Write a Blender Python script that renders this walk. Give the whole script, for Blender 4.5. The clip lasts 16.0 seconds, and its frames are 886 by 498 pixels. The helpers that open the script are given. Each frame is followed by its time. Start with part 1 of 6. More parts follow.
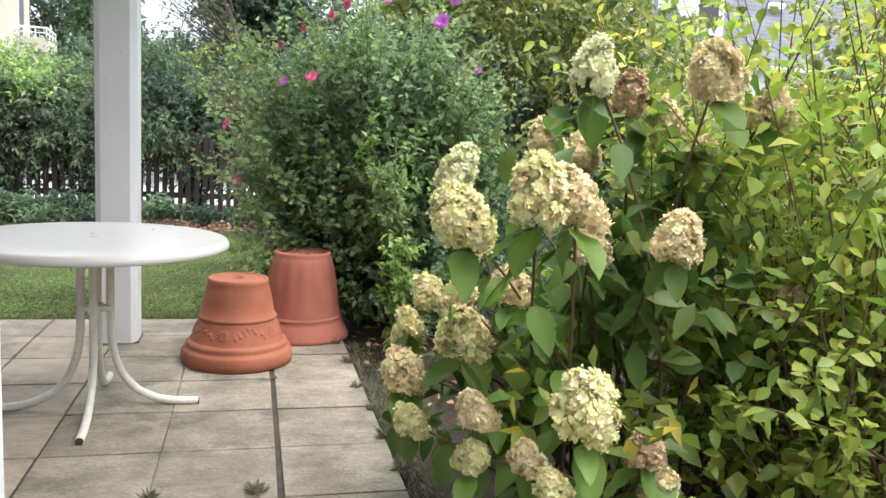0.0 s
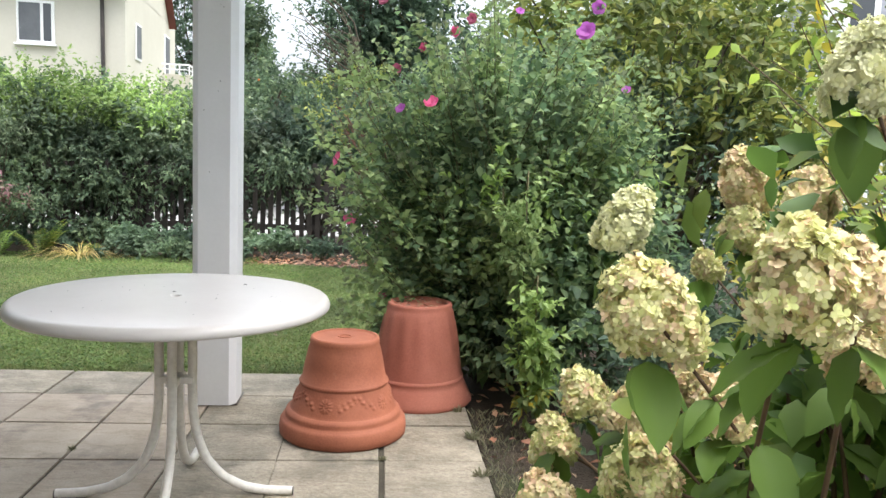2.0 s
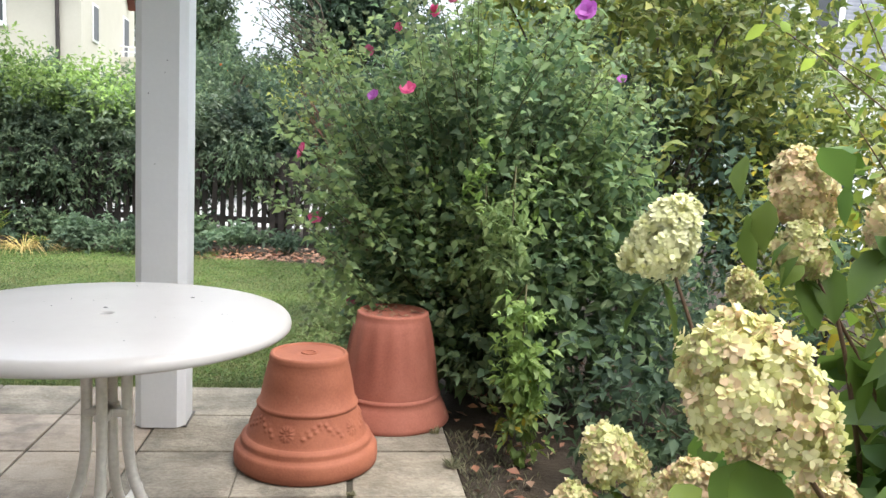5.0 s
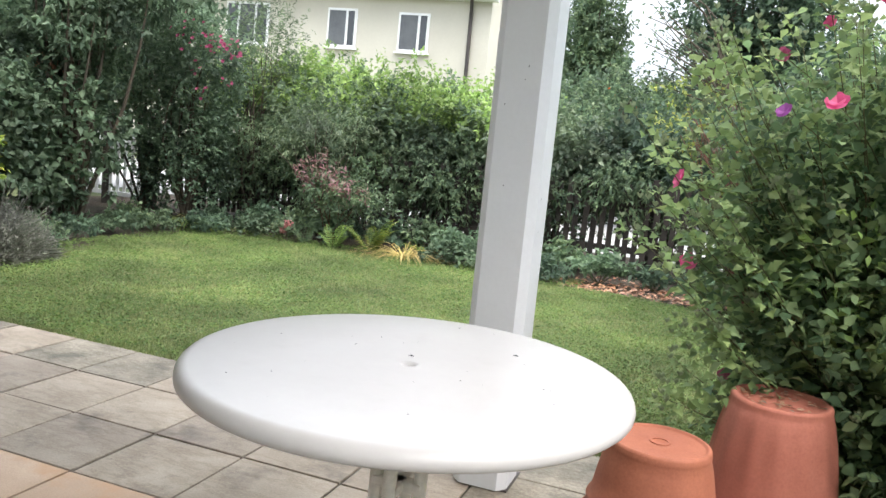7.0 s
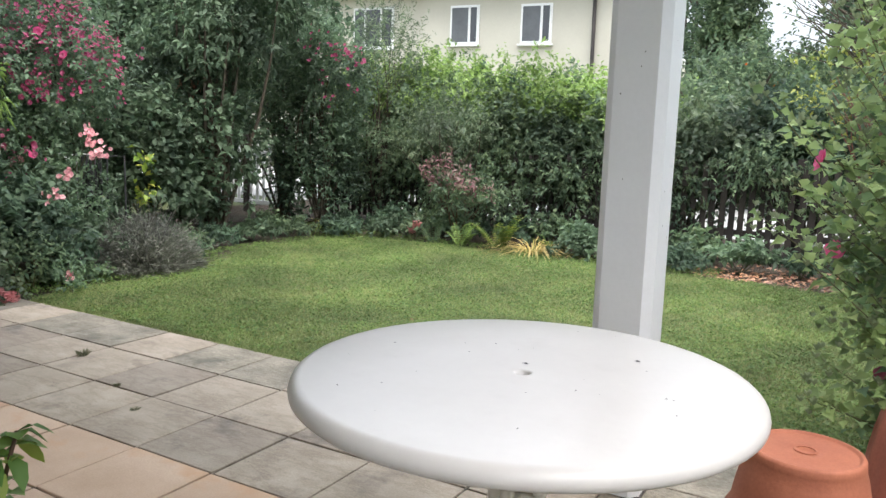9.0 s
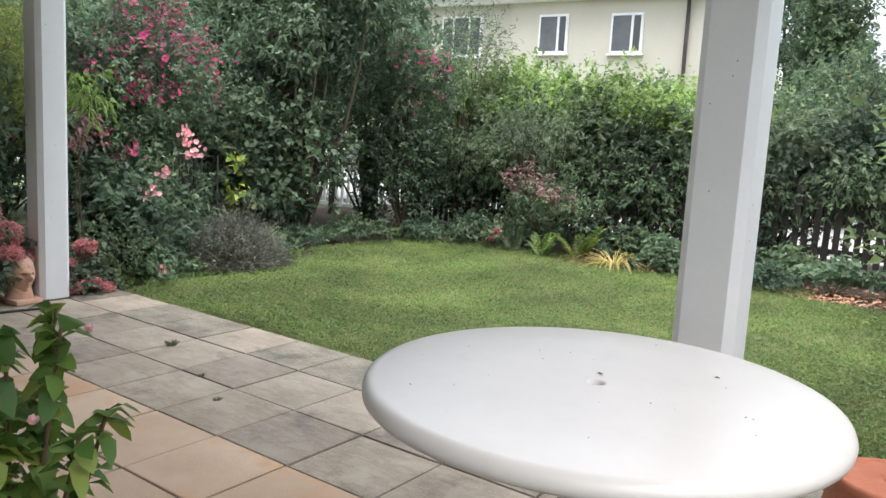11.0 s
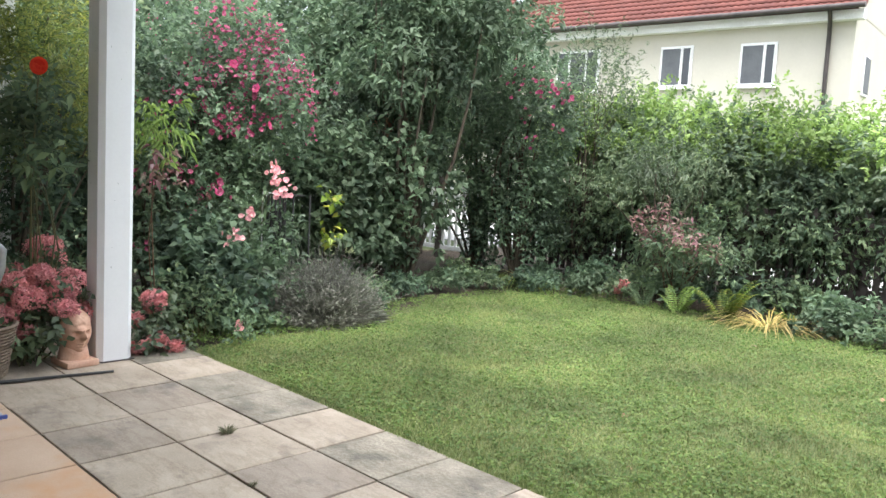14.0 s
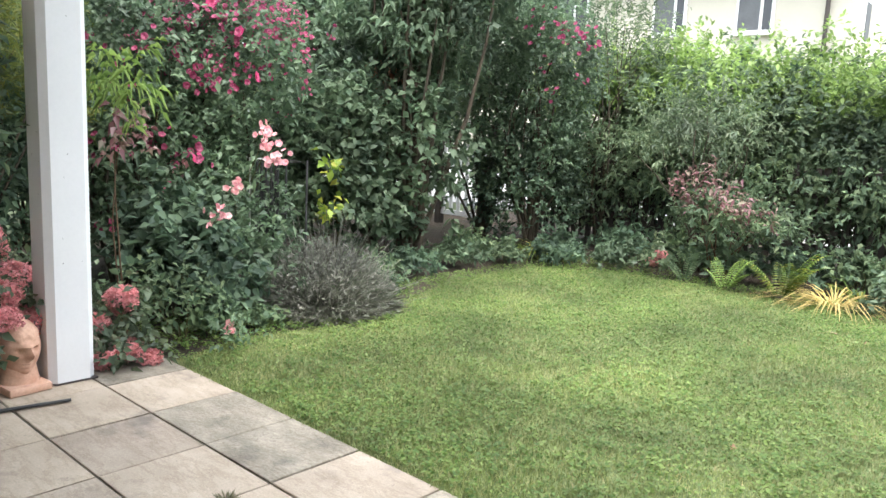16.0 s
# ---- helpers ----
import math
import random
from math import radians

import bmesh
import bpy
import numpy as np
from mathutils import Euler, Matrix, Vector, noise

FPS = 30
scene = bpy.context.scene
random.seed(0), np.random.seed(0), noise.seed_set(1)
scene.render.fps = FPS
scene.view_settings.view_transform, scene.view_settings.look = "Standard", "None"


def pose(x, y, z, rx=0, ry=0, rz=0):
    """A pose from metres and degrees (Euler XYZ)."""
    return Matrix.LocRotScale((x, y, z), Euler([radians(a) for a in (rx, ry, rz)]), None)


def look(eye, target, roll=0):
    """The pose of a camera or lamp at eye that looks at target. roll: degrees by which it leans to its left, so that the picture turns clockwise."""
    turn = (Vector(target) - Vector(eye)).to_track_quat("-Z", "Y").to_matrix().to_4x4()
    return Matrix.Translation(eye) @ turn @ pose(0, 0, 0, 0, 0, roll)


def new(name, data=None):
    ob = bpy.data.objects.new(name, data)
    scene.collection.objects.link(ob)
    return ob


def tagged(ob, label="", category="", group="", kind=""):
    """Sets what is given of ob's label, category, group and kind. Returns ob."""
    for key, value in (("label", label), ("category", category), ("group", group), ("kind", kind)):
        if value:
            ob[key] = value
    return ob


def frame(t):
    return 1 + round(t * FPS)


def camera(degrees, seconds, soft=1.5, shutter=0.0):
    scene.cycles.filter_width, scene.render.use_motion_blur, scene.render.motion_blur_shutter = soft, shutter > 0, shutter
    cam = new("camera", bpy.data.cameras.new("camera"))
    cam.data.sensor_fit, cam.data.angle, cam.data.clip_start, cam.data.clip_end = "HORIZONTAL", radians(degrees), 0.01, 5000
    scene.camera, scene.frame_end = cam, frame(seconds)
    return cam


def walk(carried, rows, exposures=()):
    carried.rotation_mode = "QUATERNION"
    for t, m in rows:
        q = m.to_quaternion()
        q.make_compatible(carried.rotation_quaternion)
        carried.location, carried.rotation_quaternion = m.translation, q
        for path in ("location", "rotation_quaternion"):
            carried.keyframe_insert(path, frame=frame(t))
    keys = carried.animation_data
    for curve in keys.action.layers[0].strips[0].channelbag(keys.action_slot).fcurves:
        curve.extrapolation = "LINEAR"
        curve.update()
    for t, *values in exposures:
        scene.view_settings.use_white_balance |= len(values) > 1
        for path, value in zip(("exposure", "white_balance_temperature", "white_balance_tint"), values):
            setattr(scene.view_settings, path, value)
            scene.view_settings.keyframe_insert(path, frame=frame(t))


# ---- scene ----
cam = camera(59.8, 16.0, soft=1.5)
PATH = [
    (0, (0.027, 0.072, 1.15), (0.511, 1.992, 0.871), 3.1),
    (0.5, (0.023, 0.291, 1.174), (0.494, 2.217, 0.907), 3.6),
    (1, (0.055, 0.48, 1.183), (0.392, 2.436, 0.939), 2.5),
    (1.5, (0.107, 0.673, 1.201), (0.267, 2.654, 0.981), 1.7),
    (2, (0.1, 0.715, 1.187), (0.268, 2.694, 0.957), 2.2),
    (2.5, (0.077, 0.732, 1.196), (0.263, 2.707, 0.939), 2.1),
    (3, (0.075, 0.742, 1.196), (0.255, 2.715, 0.924), 1.9),
    (3.2, (0.093, 0.738, 1.206), (0.259, 2.711, 0.926), 2.0),
    (5.3, (0.082, 1.183, 1.2), (0.345, 3.15, 0.949), 3.0),
    (5.5, (0.082, 1.247, 1.195), (0.292, 3.219, 0.937), 3.1),
    (6, (0.019, 1.494, 1.188), (0.026, 3.475, 0.915), 4.3),
    (6.5, (-0.006, 1.624, 1.209), (-0.275, 3.588, 0.939), 4.8),
    (7, (0.066, 1.724, 1.198), (-0.612, 3.588, 0.94), 5.6),
    (7.5, (0.141, 1.778, 1.209), (-0.713, 3.569, 0.956), 3.3),
    (8, (0.121, 1.772, 1.215), (-0.763, 3.546, 0.949), 2.1),
    (8.5, (0.102, 1.788, 1.22), (-0.832, 3.533, 0.936), 2.2),
    (9, (0.092, 1.798, 1.22), (-0.894, 3.512, 0.924), 1.9),
    (9.5, (0.098, 1.794, 1.22), (-0.94, 3.474, 0.905), 1.7),
    (10, (0.099, 1.787, 1.215), (-0.993, 3.431, 0.89), 2.5),
    (10.2, (0.104, 1.78, 1.22), (-1.012, 3.409, 0.897), 2.7),
    (12.3, (0.077, 1.914, 1.196), (-1.154, 3.479, 1.006), 3.0),
    (12.5, (0.018, 1.953, 1.208), (-1.238, 3.5, 1.036), 2.8),
    (13, (-0.193, 2.148, 1.232), (-1.514, 3.648, 1.158), 2.8),
    (13.5, (-0.346, 2.365, 1.228), (-1.747, 3.789, 1.142), 3.6),
    (14, (-0.547, 2.539, 1.208), (-1.936, 3.964, 1.004), 3.2),
    (14.5, (-0.836, 2.683, 1.197), (-2.087, 4.212, 0.882), 3.2),
    (15, (-1.098, 2.868, 1.195), (-2.334, 4.396, 0.829), 2.7),
    (15.5, (-1.335, 2.971, 1.218), (-2.609, 4.473, 0.87), 2.3),
    (16, (-1.458, 3.003, 1.235), (-2.788, 4.463, 0.915), 2.7),
]
EXPOSURE = [(0, 1.32), (2.5, 1.24), (5, 1.28), (6.5, 1.42), (7.5, 1.32), (9.5, 1.2), (12.8, 1.16), (13.6, 1.42), (14.5, 1.66), (16, 1.8)]
walk(cam, [(t, look(eye, target, roll)) for t, eye, target, roll in PATH], EXPOSURE)


# ---- light ----
world = bpy.data.worlds.new("overcast_sky")
scene.world = world
world.use_nodes = True
wn, wl = world.node_tree.nodes, world.node_tree.links
sky = wn.new("ShaderNodeTexSky")
sky.sky_type, sky.sun_disc = "NISHITA", False
sky.sun_elevation, sky.sun_rotation = radians(68), radians(125)
sky.air_density, sky.dust_density, sky.ozone_density = 1.0, 5.0, 0.6
haze = wn.new("ShaderNodeMix")
haze.data_type = "RGBA"
haze.inputs[0].default_value = 0.75
haze.inputs[7].default_value = (8.4, 9.0, 9.75, 1)
wl.new(sky.outputs[0], haze.inputs[6])
# an overcast sky is brighter overhead than at the horizon
where, axes, rise, dome = wn.new("ShaderNodeTexCoord"), wn.new("ShaderNodeSeparateXYZ"), wn.new("ShaderNodeMapRange"), wn.new("ShaderNodeMix")
wl.new(where.outputs["Generated"], axes.inputs[0])
wl.new(axes.outputs[2], rise.inputs[0])
rise.inputs[1].default_value, rise.inputs[2].default_value, rise.inputs[3].default_value, rise.inputs[4].default_value = 0.0, 0.9, 0.25, 1.66
dome.data_type, dome.blend_type = "RGBA", "MULTIPLY"
dome.inputs[0].default_value = 1.0
wl.new(haze.outputs[2], dome.inputs[6])
wl.new(rise.outputs[0], dome.inputs[7])
wl.new(dome.outputs[2], wn["Background"].inputs[0])
wn["Background"].inputs[1].default_value = 0.15
sun = new("sun", bpy.data.lights.new("sun", "SUN"))
sun.data.energy, sun.data.angle, sun.data.color = 1.6, radians(50), (1, 0.96, 0.91)
sun.matrix_world = look((0, 0, 30), (-10, 7, 0))

# ---- materials ----


def shader(name):
    m = bpy.data.materials.new(name)
    m.use_nodes = True
    n, l = m.node_tree.nodes, m.node_tree.links
    return m, n, l, n["Principled BSDF"]


def ramp(n, stops):
    r = n.new("ShaderNodeValToRGB")
    e = r.color_ramp.elements
    while len(e) < len(stops):
        e.new(0.5)
    for k, (p, c) in enumerate(stops):
        e[k].position, e[k].color = p, (*c, 1)
    return r


def noise_tex(n, l, scale, detail=6, rough=0.6, coords="Object", stretch=None):
    t = n.new("ShaderNodeTexNoise")
    t.inputs["Scale"].default_value, t.inputs["Detail"].default_value, t.inputs["Roughness"].default_value = scale, detail, rough
    c = n.new("ShaderNodeTexCoord")
    if coords == "World":
        c = n.new("ShaderNodeNewGeometry")
    out = c.outputs["Position" if coords == "World" else coords]
    if stretch:
        mp = n.new("ShaderNodeMapping")
        mp.inputs["Scale"].default_value = stretch
        l.new(out, mp.inputs[0])
        out = mp.outputs[0]
    l.new(out, t.inputs["Vector"])
    return t


def mix(n, l, a, b, f, mode="MIX"):
    m = n.new("ShaderNodeMix")
    m.data_type, m.blend_type = "RGBA", mode
    for sock, v in ((m.inputs[0], f), (m.inputs[6], a), (m.inputs[7], b)):
        if isinstance(v, (int, float)):
            sock.default_value = v
        elif isinstance(v, tuple):
            sock.default_value = (*v, 1)
        else:
            l.new(v, sock)
    return m.outputs[2]


def bump(n, l, height, strength, dist, bsdf):
    b = n.new("ShaderNodeBump")
    b.inputs["Strength"].default_value, b.inputs["Distance"].default_value = strength, dist
    l.new(height, b.inputs["Height"])
    l.new(b.outputs[0], bsdf.inputs["Normal"])


def mottled(name, dark, light, scale=4, grain=80, rough=0.8, relief=0.3, dist=0.003, coords="World", metal=0.0, spots=None, per_object=0.0, spec=0.4, grit=0.6, speckle=False):
    """A matt surface with broad stains, fine grain and relief; spots: (colour, scale, threshold) of a second stain."""
    m, n, l, b = shader(name)
    broad, fine = noise_tex(n, l, scale, 5, 0.6, coords), noise_tex(n, l, grain, 3, 0.6, coords)
    r = ramp(n, [(0.3, dark), (0.7, light)])
    l.new(broad.outputs[0], r.inputs[0])
    col = mix(n, l, r.outputs[0], mix(n, l, (0.55, 0.55, 0.55), (1.35, 1.35, 1.35), fine.outputs[0]), grit, "MULTIPLY")
    if spots:
        s = noise_tex(n, l, spots[1], 8, 0.65, coords)
        sr = ramp(n, [(spots[2], (0, 0, 0)), (spots[2] + 0.14, (1, 1, 1))])
        l.new(s.outputs[0], sr.inputs[0])
        col = mix(n, l, col, spots[0], sr.outputs[0])
    if speckle:
        v = n.new("ShaderNodeTexVoronoi")
        v.inputs["Scale"].default_value = 34
        gp = n.new("ShaderNodeNewGeometry")
        wob = noise_tex(n, l, 9, 4, 0.6, coords)
        sh = mix(n, l, gp.outputs["Position"], wob.outputs[1], 0.12)
        l.new(sh, v.inputs["Vector"])
        vr = ramp(n, [(0.03, (0.35, 0.33, 0.3)), (0.16, (1, 1, 1))])
        l.new(v.outputs["Distance"], vr.inputs[0])
        gate_n = noise_tex(n, l, 5.5, 5, 0.6, coords)
        gr = ramp(n, [(0.5, (0, 0, 0)), (0.66, (1, 1, 1))])
        l.new(gate_n.outputs[0], gr.inputs[0])
        col = mix(n, l, col, mix(n, l, col, vr.outputs[0], 1.0, "MULTIPLY"), gr.outputs[0])
        streak = noise_tex(n, l, 2.2, 9, 0.72, coords, (1.0, 3.0, 1.0))
        st = ramp(n, [(0.46, (1, 1, 1)), (0.5, (0.72, 0.69, 0.65)), (0.54, (1, 1, 1))])
        l.new(streak.outputs[0], st.inputs[0])
        col = mix(n, l, col, st.outputs[0], 0.6, "MULTIPLY")
    if per_object:
        oi = n.new("ShaderNodeObjectInfo")
        rr = ramp(n, [(0, (1 - per_object,) * 3), (1, (1 + per_object, 1 + per_object, 1 + per_object * 0.8))])
        l.new(oi.outputs["Random"], rr.inputs[0])
        col = mix(n, l, col, rr.outputs[0], 1.0, "MULTIPLY")
    l.new(col, b.inputs["Base Color"])
    b.inputs["Roughness"].default_value, b.inputs["Metallic"].default_value = rough, metal
    b.inputs["Specular IOR Level"].default_value = spec
    if relief:
        bump(n, l, fine.outputs[0], relief, dist, b)
    return m


def leafy(name, colours, rough=0.5, glow=0.45, patch=0.5, patch_scale=1.3, spec=0.5, gain=None):
    """Leaves or petals: each island takes its own tint; some light passes through."""
    m, n, l, b = shader(name)
    g = n.new("ShaderNodeNewGeometry")
    gain = gain or ((1.42, 1.36, 2.05) if name[-4:] == "leaf" else (1, 1, 1))
    r = ramp(n, [(k / max(1, len(colours) - 1), (gain[0] * c[0], gain[1] * c[1], gain[2] * c[2])) for k, c in enumerate(colours)])
    l.new(g.outputs["Random Per Island"], r.inputs[0])
    broad = noise_tex(n, l, patch_scale, 3, 0.5, "World")
    rr = ramp(n, [(0.3, (1 - patch,) * 3), (0.7, (1 + patch, 1 + patch, 1 + patch * 0.6))])
    l.new(broad.outputs[0], rr.inputs[0])
    col = mix(n, l, r.outputs[0], rr.outputs[0], 1.0, "MULTIPLY")
    l.new(col, b.inputs["Base Color"])
    b.inputs["Roughness"].default_value, b.inputs["Specular IOR Level"].default_value = rough, spec
    t, s = n.new("ShaderNodeBsdfTranslucent"), n.new("ShaderNodeMixShader")
    l.new(col, t.inputs[0])
    s.inputs[0].default_value = glow
    l.new(b.outputs[0], s.inputs[1])
    l.new(t.outputs[0], s.inputs[2])
    l.new(s.outputs[0], n["Material Output"].inputs[0])
    return m


SLAB = mottled("concrete_slab", (0.25, 0.203, 0.160), (0.37, 0.308, 0.250), 3.4, 120, 0.85, 0.6, 0.003, spots=((0.165, 0.136, 0.115), 3.1, 0.54), per_object=0.15, speckle=True)
SLAB_DRY = mottled("sheltered_slab", (0.41, 0.285, 0.20), (0.52, 0.385, 0.29), 2.2, 190, 0.85, 0.35, 0.002, spots=((0.46, 0.27, 0.155), 1.7, 0.5), per_object=0.08)
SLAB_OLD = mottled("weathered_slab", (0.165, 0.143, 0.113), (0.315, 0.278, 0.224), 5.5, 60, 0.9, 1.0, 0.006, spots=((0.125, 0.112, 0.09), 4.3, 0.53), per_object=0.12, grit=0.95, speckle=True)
MORTAR = mottled("joint_dirt", (0.035, 0.03, 0.022), (0.08, 0.07, 0.05), 9, 120, 0.95, 0.6, 0.004)
SOIL = mottled("garden_soil", (0.022, 0.016, 0.011), (0.055, 0.04, 0.026), 3, 60, 0.95, 0.8, 0.02, spots=((0.035, 0.045, 0.016), 1.6, 0.55))
TURF = mottled("turf_base", (0.085, 0.115, 0.04), (0.14, 0.17, 0.06), 1.7, 140, 0.95, 0.8, 0.012, spots=((0.16, 0.15, 0.055), 1.1, 0.58))
FIELD = mottled("far_ground", (0.06, 0.085, 0.03), (0.12, 0.14, 0.06), 0.3, 8, 0.95, 0.3, 0.02)
STREET = mottled("pale_street", (0.26, 0.255, 0.245), (0.34, 0.335, 0.32), 0.8, 60, 0.9, 0.2, 0.003)
WHITE = mottled("white_paint", (0.645, 0.65, 0.665), (0.72, 0.725, 0.74), 1.5, 60, 0.55, 0.08, 0.002, grit=0.1)
TABLE_WHITE = mottled("white_enamel", (0.50, 0.47, 0.452), (0.545, 0.516, 0.498), 3, 40, 0.3, 0.03, 0.001, "Object", spots=((0.48, 0.45, 0.43), 5, 0.58), spec=0.45, grit=0.08)
LEG_WHITE = mottled("cream_tube", (0.62, 0.58, 0.52), (0.74, 0.71, 0.66), 6, 60, 0.4, 0.05, 0.001, "Object", spots=((0.35, 0.27, 0.18), 14, 0.68))
PLASTER = mottled("cream_plaster", (0.47, 0.44, 0.375), (0.53, 0.50, 0.43), 0.5, 12, 0.9, 0.05, 0.002, grit=0.12)
PLASTER_W = mottled("white_plaster", (0.74, 0.74, 0.72), (0.82, 0.82, 0.80), 0.5, 14, 0.9, 0.1, 0.004)
TERRA = mottled("terracotta", (0.25, 0.078, 0.044), (0.37, 0.128, 0.072), 5, 120, 0.75, 0.25, 0.002, "Object", spots=((0.44, 0.24, 0.17), 7, 0.66), per_object=0.08)
TERRA_P = mottled("pale_terracotta", (0.46, 0.25, 0.17), (0.60, 0.39, 0.29), 9, 90, 0.8, 0.3, 0.003, "Object")
TERRA_B = mottled("rosy_terracotta", (0.30, 0.095, 0.064), (0.39, 0.138, 0.096), 4, 110, 0.78, 0.2, 0.002, "Object", spots=((0.54, 0.30, 0.22), 5, 0.66))
FENCE_WOOD = mottled("dark_fence_wood", (0.022, 0.018, 0.016), (0.05, 0.04, 0.034), 6, 90, 0.85, 0.4, 0.003, per_object=0.25)
BARK = mottled("bark", (0.035, 0.028, 0.02), (0.10, 0.08, 0.055), 12, 60, 0.9, 0.7, 0.006)
STEM_G = mottled("green_stem", (0.05, 0.055, 0.02), (0.11, 0.10, 0.04), 12, 60, 0.7, 0.2, 0.002)
STEM_B = mottled("brown_stem", (0.07, 0.04, 0.022), (0.14, 0.085, 0.05), 12, 60, 0.75, 0.2, 0.002)
STEM_R = mottled("red_brown_stem", (0.09, 0.035, 0.024), (0.17, 0.075, 0.05), 12, 60, 0.75, 0.2, 0.002)
ROOF_RED = mottled("red_roof_tile", (0.115, 0.036, 0.029), (0.18, 0.055, 0.042), 1.3, 14, 0.75, 0.2, 0.01)
ROOF_GREY = mottled("slate_roof", (0.085, 0.095, 0.115), (0.15, 0.16, 0.185), 1.3, 14, 0.7, 0.2, 0.01)
GUTTER = mottled("brown_metal", (0.045, 0.04, 0.04), (0.09, 0.075, 0.07), 3, 30, 0.5, 0.05, 0.002, metal=0.4)
FRAME_W = mottled("window_frame_white", (0.76, 0.76, 0.76), (0.82, 0.82, 0.82), 3, 30, 0.5, 0, 0.001)
BLIND = mottled("grey_blind", (0.09, 0.095, 0.105), (0.13, 0.135, 0.145), 2, 30, 0.6, 0.1, 0.002)
DARK_IN = mottled("dark_interior", (0.03, 0.032, 0.036), (0.06, 0.06, 0.065), 1, 20, 0.7, 0, 0.001)
GALV = mottled("grey_steel_tube", (0.26, 0.27, 0.28), (0.38, 0.39, 0.40), 6, 60, 0.38, 0.05, 0.001, metal=0.7)
IRON = mottled("black_iron", (0.015, 0.015, 0.016), (0.04, 0.04, 0.042), 6, 60, 0.55, 0.2, 0.001)
WICKER = mottled("brown_wicker", (0.11, 0.08, 0.06), (0.24, 0.18, 0.13), 30, 200, 0.8, 0.6, 0.004)
RUBBER = mottled("black_rubber", (0.012, 0.012, 0.013), (0.03, 0.03, 0.03), 8, 80, 0.7, 0.1, 0.001)
BLUE = mottled("blue_plastic", (0.03, 0.05, 0.20), (0.05, 0.08, 0.30), 8, 80, 0.45, 0.05, 0.001)

glass_m, gn, gl, gb = shader("window_glass")
gb.inputs["Base Color"].default_value, gb.inputs["Roughness"].default_value = (0.04, 0.044, 0.05, 1), 0.06
gb.inputs["Specular IOR Level"].default_value = 0.9
GLASS = glass_m
SKYGLASS = mottled("skylight_glass", (0.26, 0.29, 0.32), (0.34, 0.37, 0.40), 1, 10, 0.08, 0, 0.001, spec=1.0)

L_HEDGE = leafy("hedge_leaf", [(0.040, 0.076, 0.032), (0.055, 0.098, 0.038), (0.075, 0.125, 0.046), (0.105, 0.16, 0.058)], rough=0.6, glow=0.5, spec=0.3, gain=(1.75, 1.5, 2.4))
L_HEDGE_Y = leafy("young_hedge_leaf", [(0.07, 0.125, 0.03), (0.115, 0.18, 0.042), (0.16, 0.235, 0.065)], gain=(1.8, 1.7, 2.1))
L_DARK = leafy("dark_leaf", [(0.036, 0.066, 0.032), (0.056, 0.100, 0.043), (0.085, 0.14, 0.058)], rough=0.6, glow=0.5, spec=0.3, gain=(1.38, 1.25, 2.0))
L_GREY = leafy("grey_green_leaf", [(0.035, 0.06, 0.035), (0.06, 0.095, 0.055), (0.10, 0.14, 0.085)], gain=(1.95, 1.75, 1.8))
L_HIB = leafy("hibiscus_leaf", [(0.045, 0.088, 0.048), (0.07, 0.125, 0.064), (0.10, 0.165, 0.08), (0.155, 0.225, 0.11)], rough=0.6, glow=0.5, spec=0.3, patch=0.5, patch_scale=3.2, gain=(1.85, 1.64, 1.75))
L_TIP = leafy("hibiscus_tip_leaf", [(0.10, 0.155, 0.07), (0.14, 0.20, 0.09), (0.20, 0.26, 0.125)], rough=0.6, spec=0.3, patch=0.3, patch_scale=3.2, gain=(1.6, 1.55, 1.45))
L_YEL = leafy("yellowing_leaf", [(0.06, 0.095, 0.02), (0.11, 0.15, 0.03), (0.17, 0.20, 0.04), (0.38, 0.31, 0.04)], gain=(1.42, 1.36, 1.4))
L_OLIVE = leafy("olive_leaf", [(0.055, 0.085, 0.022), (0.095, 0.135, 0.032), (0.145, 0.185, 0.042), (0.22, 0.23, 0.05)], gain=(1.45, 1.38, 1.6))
L_LIME = leafy("lime_leaf", [(0.10, 0.16, 0.03), (0.165, 0.23, 0.042), (0.23, 0.285, 0.06), (0.28, 0.26, 0.06)], glow=0.5, gain=(1.5, 1.55, 1.45))
L_HYD = leafy("hydrangea_leaf", [(0.045, 0.105, 0.022), (0.07, 0.14, 0.03), (0.10, 0.175, 0.036), (0.17, 0.22, 0.045)], rough=0.5, glow=0.4, spec=0.35, gain=(1.42, 1.32, 1.45))
L_ROSE = leafy("rose_leaf", [(0.028, 0.052, 0.022), (0.046, 0.08, 0.032), (0.07, 0.115, 0.045)], rough=0.5, glow=0.5, gain=(2.25, 2.0, 3.2))
L_LILAC = leafy("lilac_leaf", [(0.03, 0.06, 0.022), (0.06, 0.10, 0.035), (0.085, 0.13, 0.05)], rough=0.6, glow=0.35, spec=0.3, gain=(1.45, 1.3, 2.3))
L_RED = leafy("reddish_leaf", [(0.11, 0.055, 0.045), (0.18, 0.085, 0.07), (0.11, 0.11, 0.05), (0.22, 0.13, 0.10)])
L_LAV = leafy("lavender_stalk", [(0.09, 0.092, 0.082), (0.145, 0.145, 0.135), (0.24, 0.24, 0.23), (0.12, 0.145, 0.105)], rough=0.8)
L_FERN = leafy("fern_frond", [(0.05, 0.10, 0.02), (0.10, 0.15, 0.03), (0.20, 0.20, 0.045)])
L_STRAW = leafy("straw_blade", [(0.34, 0.25, 0.10), (0.48, 0.37, 0.17), (0.27, 0.24, 0.09)], rough=0.6)
